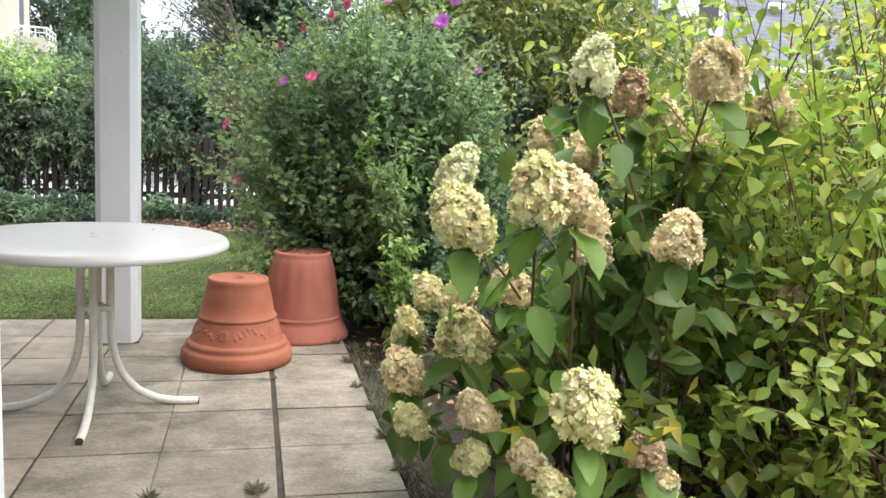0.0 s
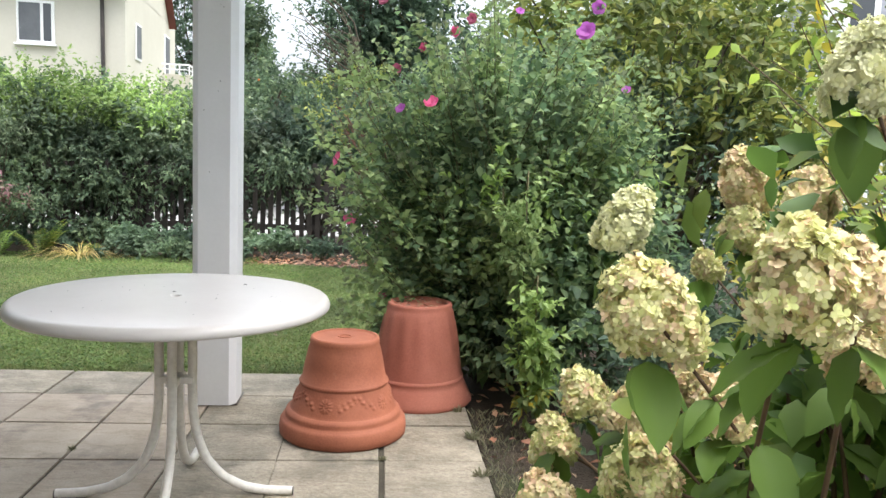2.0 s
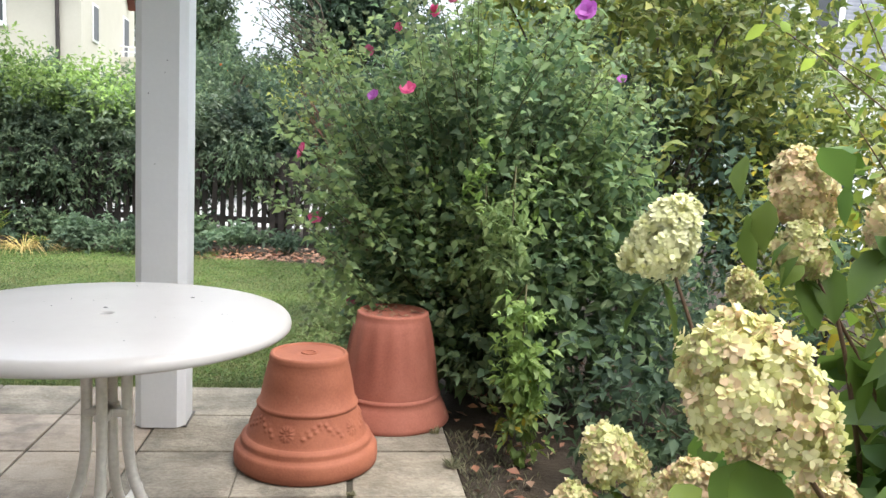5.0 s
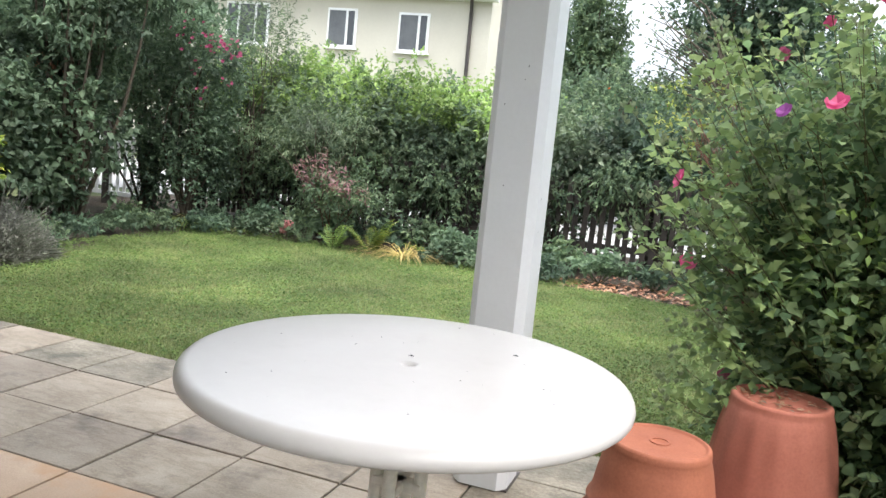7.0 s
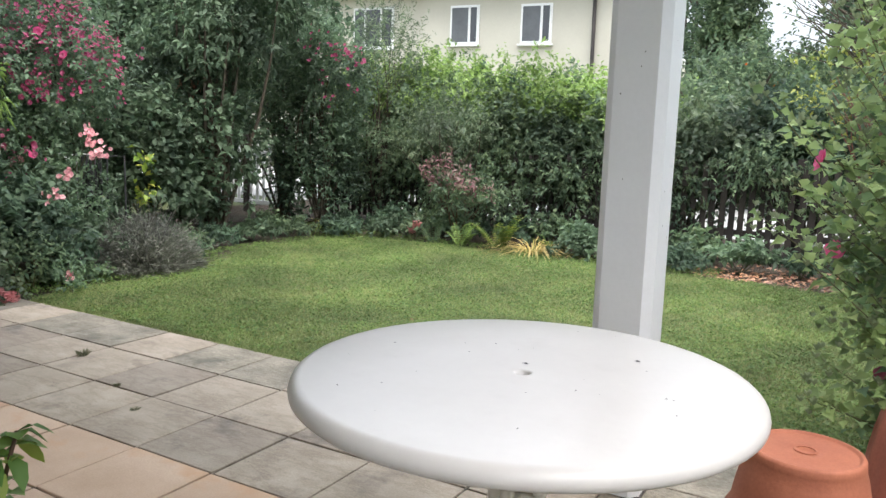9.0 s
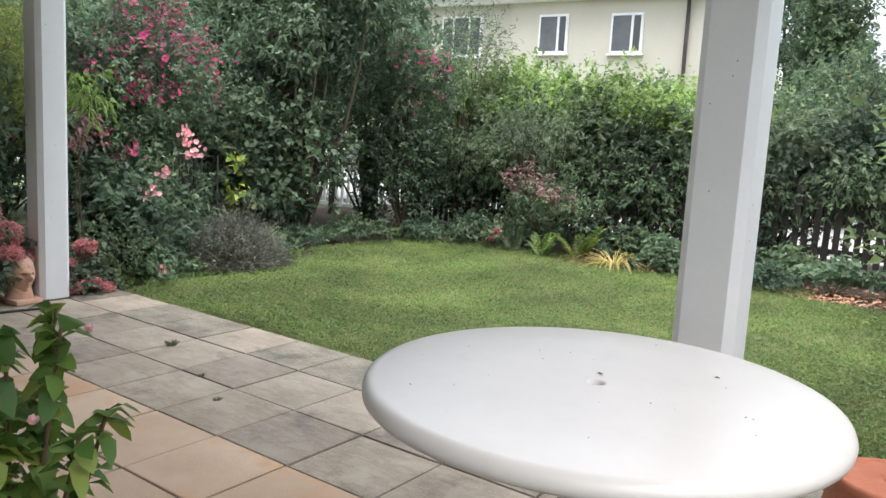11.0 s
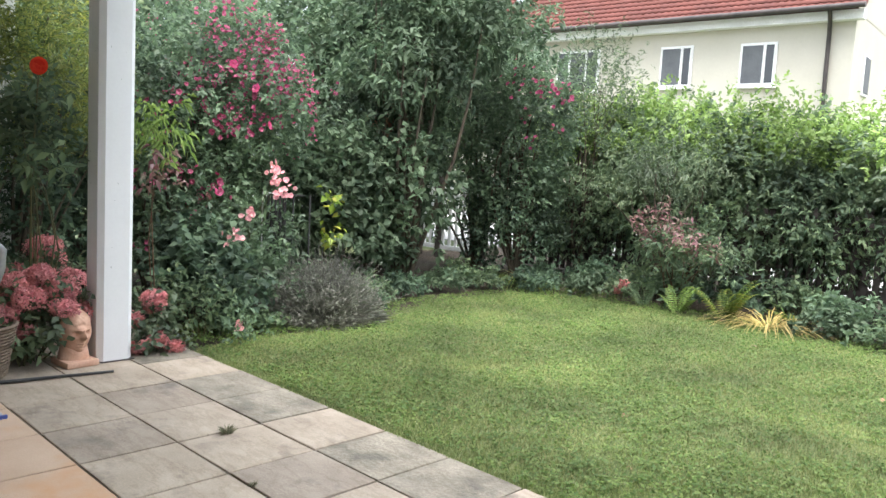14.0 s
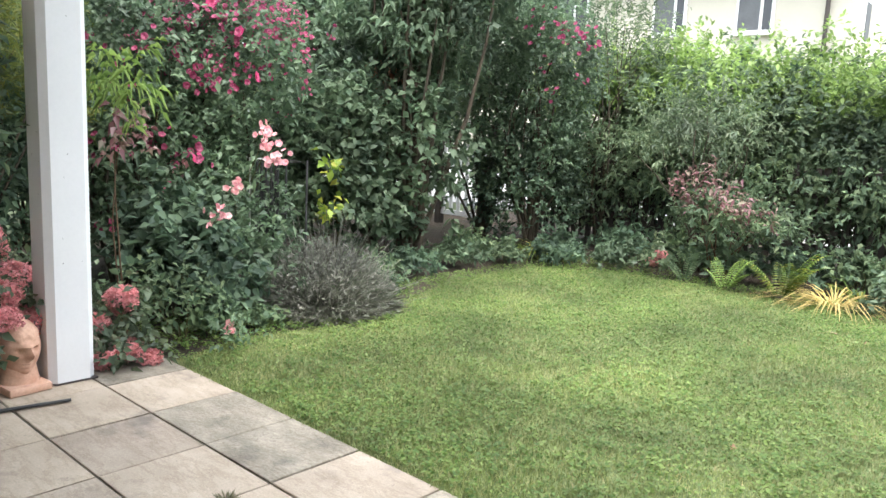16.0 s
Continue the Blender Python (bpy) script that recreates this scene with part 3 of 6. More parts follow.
part("body", lathe(prof[10:], 288, band(0.122, 0.222, 0.0065)), TERRA, pot_a, smooth=True)
part("drain_rim", lathe([(0.03, 0.416), (0.03, 0.4195), (0.024, 0.4195), (0.024, 0.416)], 24), TERRA, pot_a)

pot_b = thing("terracotta_pot", (0.315, 4.47, 0), "large upturned rosy terracotta pot, chipped on top", "flower pot", "upturned pots")


def flutes(a, z):
    return 0.0034 * math.sin(a * 15) * max(0.0, min(1.0, (z - 0.16) * 8)) * max(0.0, min(1.0, (0.47 - z) * 12))


prof = [(0.235, 0.0), (0.270, 0.0), (0.274, 0.006), (0.270, 0.022), (0.252, 0.06), (0.237, 0.09), (0.226, 0.108), (0.229, 0.115), (0.228, 0.124), (0.221, 0.131), (0.217, 0.16), (0.209, 0.22), (0.199, 0.29), (0.187, 0.36), (0.174, 0.42), (0.165, 0.452), (0.160, 0.460), (0.161, 0.474), (0.158, 0.483), (0.150, 0.486), (0.138, 0.484), (0.133, 0.476), (0.10, 0.474), (0.03, 0.475), (0.0, 0.475)]
part("rim", lathe(prof[:10], 96), TERRA_B, pot_b, smooth=True)
part("body", lathe(prof[9:], 96, flutes), TERRA_B, pot_b, smooth=True)
h = Heap()
rs = np.random.RandomState(8)
n = 70
q, a = 0.13 * np.sqrt(rs.uniform(size=n)), rs.uniform(0, 6.28, n)
leaves(h, np.stack([q * np.cos(a), q * np.sin(a), np.full(n, 0.480)], 1), np.stack([np.cos(a * 3), np.sin(a * 3), rs.uniform(0, 0.2, n)], 1), np.array([0, 0, 1.0]) + rs.normal(size=(n, 3)) * 0.2, rs.uniform(0.015, 0.04, n), rs.uniform(0.008, 0.016, n), droop=0.05)
litter = put("leaf_litter", h.mesh("leaf_litter"), L_LITTER)
litter.location = (0.315, 4.47, 0)
tagged(litter, "dry brown leaves lying on the upturned pot", "leaf litter", kind="stuff")

# ---- picket fence ----
FY = 10.35
fence = thing("fence", (0, FY, 0), "dark brown weathered wooden picket fence under the hedge", "fence", kind="structure")
picket_meshes = []
for k in range(4):
    bm = bmesh.new()
    w, t, hgt = 0.029 + 0.002 * (k % 2), 0.010, 1.02 + 0.012 * k
    a = [bm.verts.new((x, -t, z)) for x, z in ((-w, 0.08), (w, 0.08), (w, hgt - 0.04), (0, hgt), (-w, hgt - 0.04))]
    f = bm.faces.new(a)
    e = bmesh.ops.extrude_face_region(bm, geom=[f])
    bmesh.ops.translate(bm, vec=(0, 2 * t, 0), verts=[v for v in e["geom"] if isinstance(v, bmesh.types.BMVert)])
    bmesh.ops.recalc_face_normals(bm, faces=bm.faces)
    me = bpy.data.meshes.new("picket")
    bm.to_mesh(me)
    bm.free()
    me.materials.append(FENCE_WOOD)
    picket_meshes.append(me)
rs = np.random.RandomState(3)
x = -6.75
k = 0
while x < 3.2:
    ob = new("picket", picket_meshes[rs.randint(4)])
    ob.parent = fence
    ob.location = (x, rs.uniform(-0.004, 0.004), rs.uniform(-0.012, 0.012))
    ob.rotation_euler = (0, rs.uniform(-0.02, 0.02), 0)
    x += 0.097 + rs.uniform(-0.006, 0.006)
for z in (0.28, 0.78):
    part("rail", box(-6.8, 3.25, 0.012, 0.05, z - 0.035, z + 0.035, 0.004), FENCE_WOOD, fence)
for x in (-6.85, -4.8, -2.75, -0.7, 1.35, 3.3):
    part("post", box(x - 0.04, x + 0.04, 0.05, 0.13, -0.05, 1.08, 0.006), FENCE_WOOD, fence)

gate = thing("garden_gate", (-8.05, FY, 0), "white low garden gate between dark posts", "gate", kind="structure")
for x in (-0.62, -0.2, 0.62):
    part("post", box(x - 0.045, x + 0.045, -0.045, 0.045, -0.05, 1.25, 0.006), FENCE_WOOD, gate)
for z in (0.12, 0.85):
    part("rail", box(-0.58, 0.58, -0.02, 0.02, z - 0.03, z + 0.03, 0.004), FRAME_W, gate)
for k in range(9):
    x = -0.5 + k * 0.125
    part("bar", box(x - 0.022, x + 0.022, -0.012, 0.012, 0.12, 1.0, 0.003), FRAME_W, gate)

# ---- cream house across the street ----
house = thing("house", (-8.55, 28, 0), "cream plastered two-storey house with a red tiled roof", "house")
house.rotation_euler = (0, 0, radians(5))
part("wall", box(-7.34, 0, 0, 9.6, -0.1, 6.65), PLASTER, house)
part("wall", box(-24, -7.34, 0.18, 9.6, -0.1, 6.65), PLASTER, house)
part("fascia", box(-24.2, 0.25, -0.34, 0.0, 6.36, 6.64), FRAME_W, house, "white painted eaves board")
Y0, Z0, LEN = -0.6, 6.66, 6.0


def roof(x0, x1, courses, material, name):
    h = Heap()
    cols = int((x1 - x0) / 0.06)
    xs = np.linspace(x0, x1, cols)
    wave = 0.020 * np.cos(xs / 0.24 * 2 * np.pi)
    for k in range(courses):
        s0, s1 = LEN * k / courses, LEN * (k + 1.12) / courses
        rows = []
        for s, lift in ((s0, 0.03), (s0, 0.062), (s1, 0.02)):
            rows.append(np.stack([xs, np.full(cols, Y0 + s * 0.7071 - lift * 0.7), Z0 + s * 0.7071 + lift * 0.7 + wave], 1))
        v = np.concatenate(rows)
        i = np.arange(cols - 1)[:, None]
        h.add(v, np.concatenate([i + [0, 1, cols + 1, cols], i + [cols, cols + 1, 2 * cols + 1, 2 * cols]]))
    return put(name, h.mesh(name, False), material, house)


roof(-24.3, 0.35, 22, ROOF_RED, "roof")
bm = bmesh.new()
bm.faces.new([bm.verts.new(c) for c in ((0.0, 0, 6.6), (0.0, 8.0, 6.6), (0.0, 3.64, 10.75))])
part("gable", bm, PLASTER, house)
bm = bmesh.new()
bm.faces.new([bm.verts.new(c) for c in ((-24.3, 3.64, 10.86), (0.3, 3.64, 10.86), (0.3, 8.2, 6.4), (-24.3, 8.2, 6.4))])
part("roof_back", bm, ROOF_RED, house)
h = Heap()
tube(h, [(-24.3, 3.65, 10.92), (0.35, 3.65, 10.92)], 0.13, 8)
put("ridge_tiles", h.mesh("ridge_tiles"), ROOF_RED, house)
h = Heap()
tube(h, [(0.3, Y0 - 0.02, Z0), (0.3, 3.6, 10.8)], 0.06, 4)
put("barge_board", h.mesh("barge_board"), ROOF_RED, house, "red verge tiles")
h = Heap()
tube(h, [(-24.3, Y0 - 0.09, 6.68), (0.35, Y0 - 0.09, 6.68)], 0.085, 8)
put("gutter", h.mesh("gutter"), GUTTER, house)
h = Heap()
tube(h, [(-0.62, Y0 - 0.06, 6.62), (-0.66, -0.35, 6.35), (-0.70, -0.12, 6.05), (-0.70, -0.10, 5.6), (-0.66, -0.10, 0.0)], 0.065, 8)
put("downpipe", h.mesh("downpipe"), GUTTER, house)


def house_window(x0, x1, z0, z1, y, panes, parent=house, frame_m=FRAME_W):
    w = part("window_frame", box(x0, x1, y - 0.05, y - 0.003, z0, z1, 0.01), frame_m, parent)
    step = (x1 - x0 - 0.08) / sum(panes)
    x = x0 + 0.04
    for p in panes:
        xe = x + step * p
        part("pane", box(x + 0.045, xe - 0.045, y - 0.075, y - 0.051, z0 + 0.09, z1 - 0.09), GLASS if p < 1.4 else BLIND, w)
        bm = bmesh.new()
        for b in ((x + 0.012, x + 0.044, z0 + 0.05, z1 - 0.05), (xe - 0.044, xe - 0.012, z0 + 0.05, z1 - 0.05), (x + 0.044, xe - 0.044, z0 + 0.05, z0 + 0.089), (x + 0.044, xe - 0.044, z1 - 0.089, z1 - 0.05)):
            box_bm(bm, b[0], b[1], y - 0.092, y - 0.051, b[2], b[3])
        part("sash", bm, frame_m, w)
        x = xe
    part("sill", box(x0 - 0.06, x1 + 0.06, y - 0.16, y - 0.003, z0 - 0.07, z0 - 0.005, 0.01), frame_m, w)


house_window(-3.37, -2.20, 4.48, 5.87, 0, (2.2, 1))
house_window(-6.14, -4.97, 4.50, 5.91, 0, (2.2, 1))
house_window(-10.45, -8.62, 4.43, 6.0, 0.18, (1, 1.39, 1))
for y0, y1, z0, z1 in ((1.45, 2.3, 4.3, 5.6), (6.9, 8.0, 3.9, 6.0)):
    w = part("window_frame", box(0.003, 0.05, y0, y1, z0, z1, 0.01), FRAME_W, house)
    part("pane", box(0.051, 0.07, y0 + 0.09, y1 - 0.09, z0 + 0.09, z1 - 0.09), BLIND, w)
for x0, x1 in ((-13.15, -12.3), (-9.9, -9.35), (-9.25, -8.7), (-6.68, -6.08), (-5.98, -5.36)):
    ya, yb = 0.75, 1.42
    bm = box(x0, x1, ya, yb, -0.05, 0.05)
    m3 = Matrix.Translation((0, ya, Z0 + (ya - Y0) + 0.09)) @ Matrix.Rotation(radians(45), 4, "X") @ Matrix.Diagonal((1, 1.4142, 1, 1)) @ Matrix.Translation((0, -ya, 0))
    bmesh.ops.transform(bm, matrix=m3, verts=bm.verts)
    w = part("skylight", bm, GUTTER, house)
    bm = box(x0 + 0.08, x1 - 0.08, ya + 0.07, yb - 0.07, 0.052, 0.06)
    bmesh.ops.transform(bm, matrix=m3, verts=bm.verts)
    part("pane", bm, SKYGLASS, w)
bal = part("balcony", box(0.004, 1.15, 6.4, 8.9, 3.45, 4.32, 0.02), PLASTER, house)
h = Heap()
for z, r in ((4.72, 0.035), (4.52, 0.022)):
    tube(h, [(0.0, 6.45, z), (1.1, 6.45, z), (1.1, 8.85, z)], r, 6)
for q in ((0.3, 6.45), (0.7, 6.45), (1.1, 6.45), (1.1, 7.25), (1.1, 8.05), (1.1, 8.85)):
    tube(h, [(*q, 4.3), (*q, 4.72)], 0.028, 6)
put("balcony_rail", h.mesh("balcony_rail"), FRAME_W, bal)

# ---- grey-roofed house beyond the hydrangea ----
gh = thing("house", (21.2, 30.0, 0), "white plastered house with a grey slate mansard roof", "house")
part("wall", box(-3.6, 10, 0.6, 9, -0.1, 5.35), PLASTER_W, gh)
bm = bmesh.new()
v = [bm.verts.new(c) for c in ((-4.2, 0.1, 5.1), (10.4, 0.1, 5.1), (10.4, 4.8, 10.5), (-1.6, 4.8, 10.5), (-4.2, 9.5, 5.1), (10.4, 9.5, 5.1))]
for f in ((0, 1, 2, 3), (0, 3, 4), (3, 2, 5, 4)):
    bm.faces.new([v[k] for k in f])
part("roof", bm, ROOF_GREY, gh)
h = Heap()
for k in range(26):
    y, z = 0.1 + 4.7 * k / 26 - 0.02, 5.1 + 5.4 * k / 26 + 0.03
    x0 = -4.2 + 2.6 * k / 26
    h.add([(x0, y, z), (10.4, y, z), (10.4, y + 0.2, z + 0.215), (x0, y + 0.2, z + 0.215), (x0, y, z - 0.05), (10.4, y, z - 0.05)], [(0, 1, 2, 3), (4, 5, 1, 0)])
tagged(put("slating", h.mesh("slating"), ROOF_GREY, gh), kind="stuff")
part("eaves", box(-4.3, 10.5, -0.05, 0.16, 4.95, 5.1), FRAME_W, gh)
d = part("dormer", box(-2.9, -1.35, 0.9, 4.0, 6.3, 8.6, 0.02), FRAME_W, gh)
part("pane", box(-2.6, -1.65, 0.86, 0.895, 6.6, 8.3), GLASS, d)
for x0, x1 in ((-2.3, -1.1), (1.6, 2.9), (4.5, 5.6)):
    w = part("window_frame", box(x0, x1, 0.55, 0.597, 2.9, 4.6, 0.01), FRAME_W, gh)
    part("pane", box(x0 + 0.1, x1 - 0.1, 0.53, 0.549, 3.0, 4.5), GLASS, w)
part("skylight", box(1.9, 2.6, 2.2, 2.5, 8.0, 8.25), FRAME_W, gh)

# ---- vegetation ----


def bush(name, at, label, category, blobs, mat, count, per, leaf, seed, stems=0, stem_mat=None, group="", r0=0.02, crown="foliage", **kw):
    b = thing(name, at, label, category, group)
    h = Heap()
    tips, ways = sprigs(h, blobs, count, per, leaf, seed, **kw)
    put(crown, h.mesh(crown), mat, b)
    if stems:
        s = Heap()
        rs = np.random.RandomState(seed + 1)
        branches(s, (0, 0, 0), tips[rs.choice(len(tips), stems)] * [0.85, 0.85, 0.95], r0, r0 * 0.25, seed)
        put("woody_frame", s.mesh("woody_frame", True), stem_mat or BARK, b)
    return b, tips, ways


def more(b, blobs, mat, count, per, leaf, seed, name="foliage", label="", **kw):
    h = Heap()
    t = sprigs(h, blobs, count, per, leaf, seed, **kw)
    part_ob = put(name, h.mesh(name), mat, b, label)
    tagged(part_ob, kind="stuff")
    return t


def blossoms(b, spots, ways, mat, r, seed, name="flower", count=5, rings=2, cup=0.35, cluster=1, spread=0.03, label="", joined=False):
    rs = np.random.RandomState(seed)
    mass = Heap()
    for p, w in zip(spots, ways):
        h = mass if joined else Heap()
        for k in range(cluster):
            c = np.asarray(p, float) + rs.normal(size=3) * spread * (cluster > 1)
            petals(h, c, np.asarray(w, float) + rs.normal(size=3) * 0.4, r * rs.uniform(0.8, 1.2), count, cup, rs.randint(9999), rings)
        if not joined:
            put(name, h.mesh(name), mat, b, label)
    if joined:
        tagged(put(name, mass.mesh(name), mat, b, label), kind="stuff")


# hedge along the fence, in stretches of different shrubs
HEDGE = [
    (-6.1, 0.2, 1.75, "green privet hedge behind the picket fence", [(-0.2, 0, 1.25, 0.9, 0.6, 0.75), (0.5, 0.2, 1.35, 0.7, 0.6, 0.7)], L_HEDGE),
    (-4.9, 0.2, 1.9, "bright green leafy hedge shrub over the fence", [(-0.3, 0, 1.35, 0.95, 0.7, 0.70), (0.5, 0.1, 1.30, 0.8, 0.7, 0.68), (0.0, -0.45, 1.0, 0.7, 0.35, 0.55)], L_HEDGE),
    (-3.4, 0.2, 1.8, "dense green hedge shrub over the fence", [(-0.3, 0, 1.25, 0.9, 0.65, 0.62), (0.5, 0.1, 1.18, 0.8, 0.65, 0.60), (0.1, -0.4, 0.85, 0.8, 0.3, 0.5)], L_HEDGE),
    (-2.0, 0.2, 1.7, "grey-green hedge shrub hanging over the fence", [(-0.2, 0, 1.15, 0.8, 0.6, 0.58), (0.5, 0.05, 1.12, 0.7, 0.6, 0.58)], L_GREY),
    (-0.7, 0.25, 1.6, "dark green hedge shrub behind the fence", [(-0.3, 0.1, 1.25, 0.7, 0.55, 0.55), (0.5, 0.1, 1.2, 0.8, 0.55, 0.6)], L_DARK),
    (0.9, 0.35, 1.7, "dark green hedge shrub behind the fence", [(-0.3, 0.1, 1.3, 0.8, 0.6, 0.8), (0.7, 0.1, 1.2, 0.9, 0.6, 0.9)], L_DARK),
]
for k, (x, dy, zt, lab, blobs, mat) in enumerate(HEDGE):
    b, tips, ways = bush("hedge", (x, FY + 0.35 + dy, -0.04), lab, "hedge", blobs, mat, 1350, 11, 0.082, 20 + k, 26, BARK, "hedge shrubs", r0=0.018, low=-0.75, shell=0.35, twig=0.2, lumps=0.36, up=0.3)
    if k in (0, 1, 2):
        more(b, [(q[0], q[1], q[2] + 0.08, q[3], q[4], q[5]) for q in blobs[:2]], L_HEDGE_Y, 420, 14, 0.07, 60 + k, "young_growth", "bright young shoots", low=0.1, up=1.0, twig=0.34, shell=0.2, jitter=0.3)
    more(b, [(0, -0.42, 0.62, 0.8, 0.28, 0.5)], L_DARK if k % 2 else L_HEDGE, (520, 520, 520, 330, 130, 100)[k], 9, 0.062, 80 + k, "lower_foliage", low=-0.95, shell=0.7)

# the hedge's inner shade is put into the dark leaf colour of this growth
back_growth = thing("hedge", (0, FY + 0.75, -0.04), "inner growth of the hedge behind the pickets, coloured dark for shade", "hedge", "hedge shrubs")
for k, (x, z, rx, rz, c) in enumerate([(-6.3, 0.55, 0.8, 0.6, 300), (-5.2, 0.6, 0.8, 0.6, 330), (-4.2, 0.6, 0.8, 0.55, 330), (-3.1, 0.65, 0.8, 0.5, 300), (-2.0, 0.7, 0.8, 0.45, 260), (-0.9, 0.8, 0.8, 0.38, 120), (0.3, 0.85, 0.8, 0.36, 110), (1.5, 0.7, 0.9, 0.5, 240)]):
    more(back_growth, [(x, 0.05 * math.sin(k * 3), z, rx, 0.25, rz)], L_DARK, c, 9, 0.075, 1010 + k, "inner_growth", low=-0.95, shell=0.7)

fence_cover = thing("hedge", (0, FY - 0.12, 0.0), "leafy shoots hanging over the picket fence", "hedge", "hedge shrubs")
for k, q in enumerate([(-5.6, 0, 0.75, 0.7, 0.2, 0.55), (-4.4, -0.1, 0.7, 0.7, 0.25, 0.6), (-3.2, -0.05, 0.75, 0.7, 0.22, 0.5), (-2.1, 0.0, 0.9, 0.6, 0.2, 0.3), (-1.05, 0, 0.95, 0.35, 0.18, 0.3)]):
    more(fence_cover, [q], L_HEDGE, 130, 9, 0.06, 95 + k * 7, "hanging_shoot", low=-0.95, shell=0.6, up=0.0, droop=0.4)

# ground plants along the fence
for k, x in enumerate(np.linspace(-5.2, 1.0, 13)):
    y = 9.75 + 0.22 * math.sin(k * 2.1)
    bush("border_plant", (x, y, -0.04), "low dark leafy plant at the foot of the fence", "plant", [(0, 0, 0.14, 0.30, 0.26, 0.22) if x < -0.6 else (0, 0, 0.08, 0.22, 0.2, 0.13)], (L_DARK, L_HEDGE, L_ROSE)[k % 3], 90 if x < -0.6 else 45, 8, 0.075, 140 + k, 5, STEM_G, "border plants", r0=0.006, low=-0.1, shell=0.5, twig=0.1)

rs = np.random.RandomState(19)
for k, (x, y) in enumerate([(-5.75, 6.9), (-5.9, 7.5), (-5.95, 8.1), (-5.85, 8.6), (-5.45, 8.95), (-5.0, 9.25), (-6.3, 8.7), (-5.7, 9.45), (-2.6, 9.3), (-2.1, 9.35), (-1.6, 9.3)]):
    bush("border_plant", (x, y, -0.04), "low green ground-cover plant at the lawn edge", "plant", [(0, 0, 0.08, 0.30, 0.24, 0.15)], (L_HEDGE, L_DARK, L_LILAC)[k % 3], 90, 8, 0.06, 160 + k, 0, None, "border plants", low=-0.05, shell=0.6, twig=0.08)

# tall lilac-like shrubs in the far corner
bush("lilac_shrub", (-7.5, 8.5, -0.04), "tall lilac shrub with heart-shaped green leaves", "shrub", [(0, 0, 2.2, 0.9, 0.7, 0.9), (0.7, 0.2, 2.75, 0.6, 0.6, 0.55), (-0.7, 0.1, 1.6, 0.8, 0.6, 0.9), (0.3, -0.2, 1.3, 0.7, 0.5, 0.7), (-0.6, 0, 2.8, 0.6, 0.5, 0.55), (0.05, 0.1, 3.1, 0.45, 0.5, 0.4)], L_LILAC, 2400, 9, 0.092, 201, 26, BARK, "tall shrubs", r0=0.03, ratio=0.6, low=-0.8, droop=0.3, up=0.4, lumps=0.34, shell=0.4)
elder, _, _ = bush("elder_shrub", (-6.35, 7.9, -0.04), "tall arching shrub with slender green leaves", "shrub", [(0, 0, 2.2, 0.6, 0.6, 0.6), (0.3, 0.5, 2.75, 0.6, 0.6, 0.5), (-0.5, 0.2, 1.7, 0.6, 0.5, 0.8), (-0.2, 0.2, 3.05, 0.5, 0.5, 0.4)], L_LILAC, 1700, 9, 0.08, 205, 20, BARK, "tall shrubs", r0=0.03, ratio=0.45, low=-0.8, droop=0.35, up=0.3, lumps=0.34, shell=0.4)
more(elder, [(-0.33, -0.05, 1.75, 0.07, 0.07, 0.28), (-0.40, -0.05, 1.38, 0.10, 0.08, 0.12)], L_LITTER, 34, 7, 0.07, 207, "withered_spray", "dry red-brown leaves on a broken branch", low=-0.9, up=-0.4, droop=0.5, shell=0.6)
bramble, _, _ = bush("bramble_shrub", (-6.6, 7.25, -0.04), "bushy green shrub with broad leaves at the lawn corner", "shrub", [(0, 0, 0.9, 0.55, 0.5, 0.75), (-0.5, 0.1, 0.8, 0.55, 0.5, 0.7), (0.25, 0.6, 1.0, 0.5, 0.4, 0.7), (-0.2, 0.2, 0.4, 0.8, 0.6, 0.4)], L_LILAC, 1400, 8, 0.085, 208, 12, STEM_G, "tall shrubs", r0=0.012, ratio=0.65, low=-0.6)
more(bramble, [(0.42, -0.42, 0.80, 0.09, 0.07, 0.10), (0.44, -0.45, 0.50, 0.07, 0.06, 0.07)], L_LIME, 12, 5, 0.085, 209, "lime_shoot", "pale lime young leaves", ratio=0.7, low=-0.6)
b, tips, ways = bush("rose_tree", (-6.2, 9.55, -0.04), "dark leafy rose shrub with scattered crimson blooms", "shrub", [(0, 0, 1.5, 0.6, 0.5, 0.9), (0.25, -0.1, 2.0, 0.45, 0.4, 0.5), (-0.3, 0, 2.2, 0.5, 0.4, 0.5), (0, 0, 0.9, 0.5, 0.4, 0.6)], L_ROSE, 1500, 9, 0.06, 211, 18, BARK, "rose shrubs", r0=0.02, low=-0.8)
# darker leaf colour puts the shade near the ground into the lower crown
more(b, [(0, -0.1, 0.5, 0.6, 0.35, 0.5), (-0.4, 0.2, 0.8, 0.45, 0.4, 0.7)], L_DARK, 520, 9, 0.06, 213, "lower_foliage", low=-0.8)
rs = np.random.RandomState(4)
sel = np.argsort(-(tips[:, 0] * 1.0 - tips[:, 1] + rs.uniform(0, 0.6, len(tips))) * (tips[:, 2] > 1.2))[:15]
blossoms(b, tips[sel] + ways[sel] * 0.15, ways[sel] + [0, -0.6, 0], P_ROSE, 0.022, 5, "rose_bloom", cluster=4, spread=0.05, joined=True)
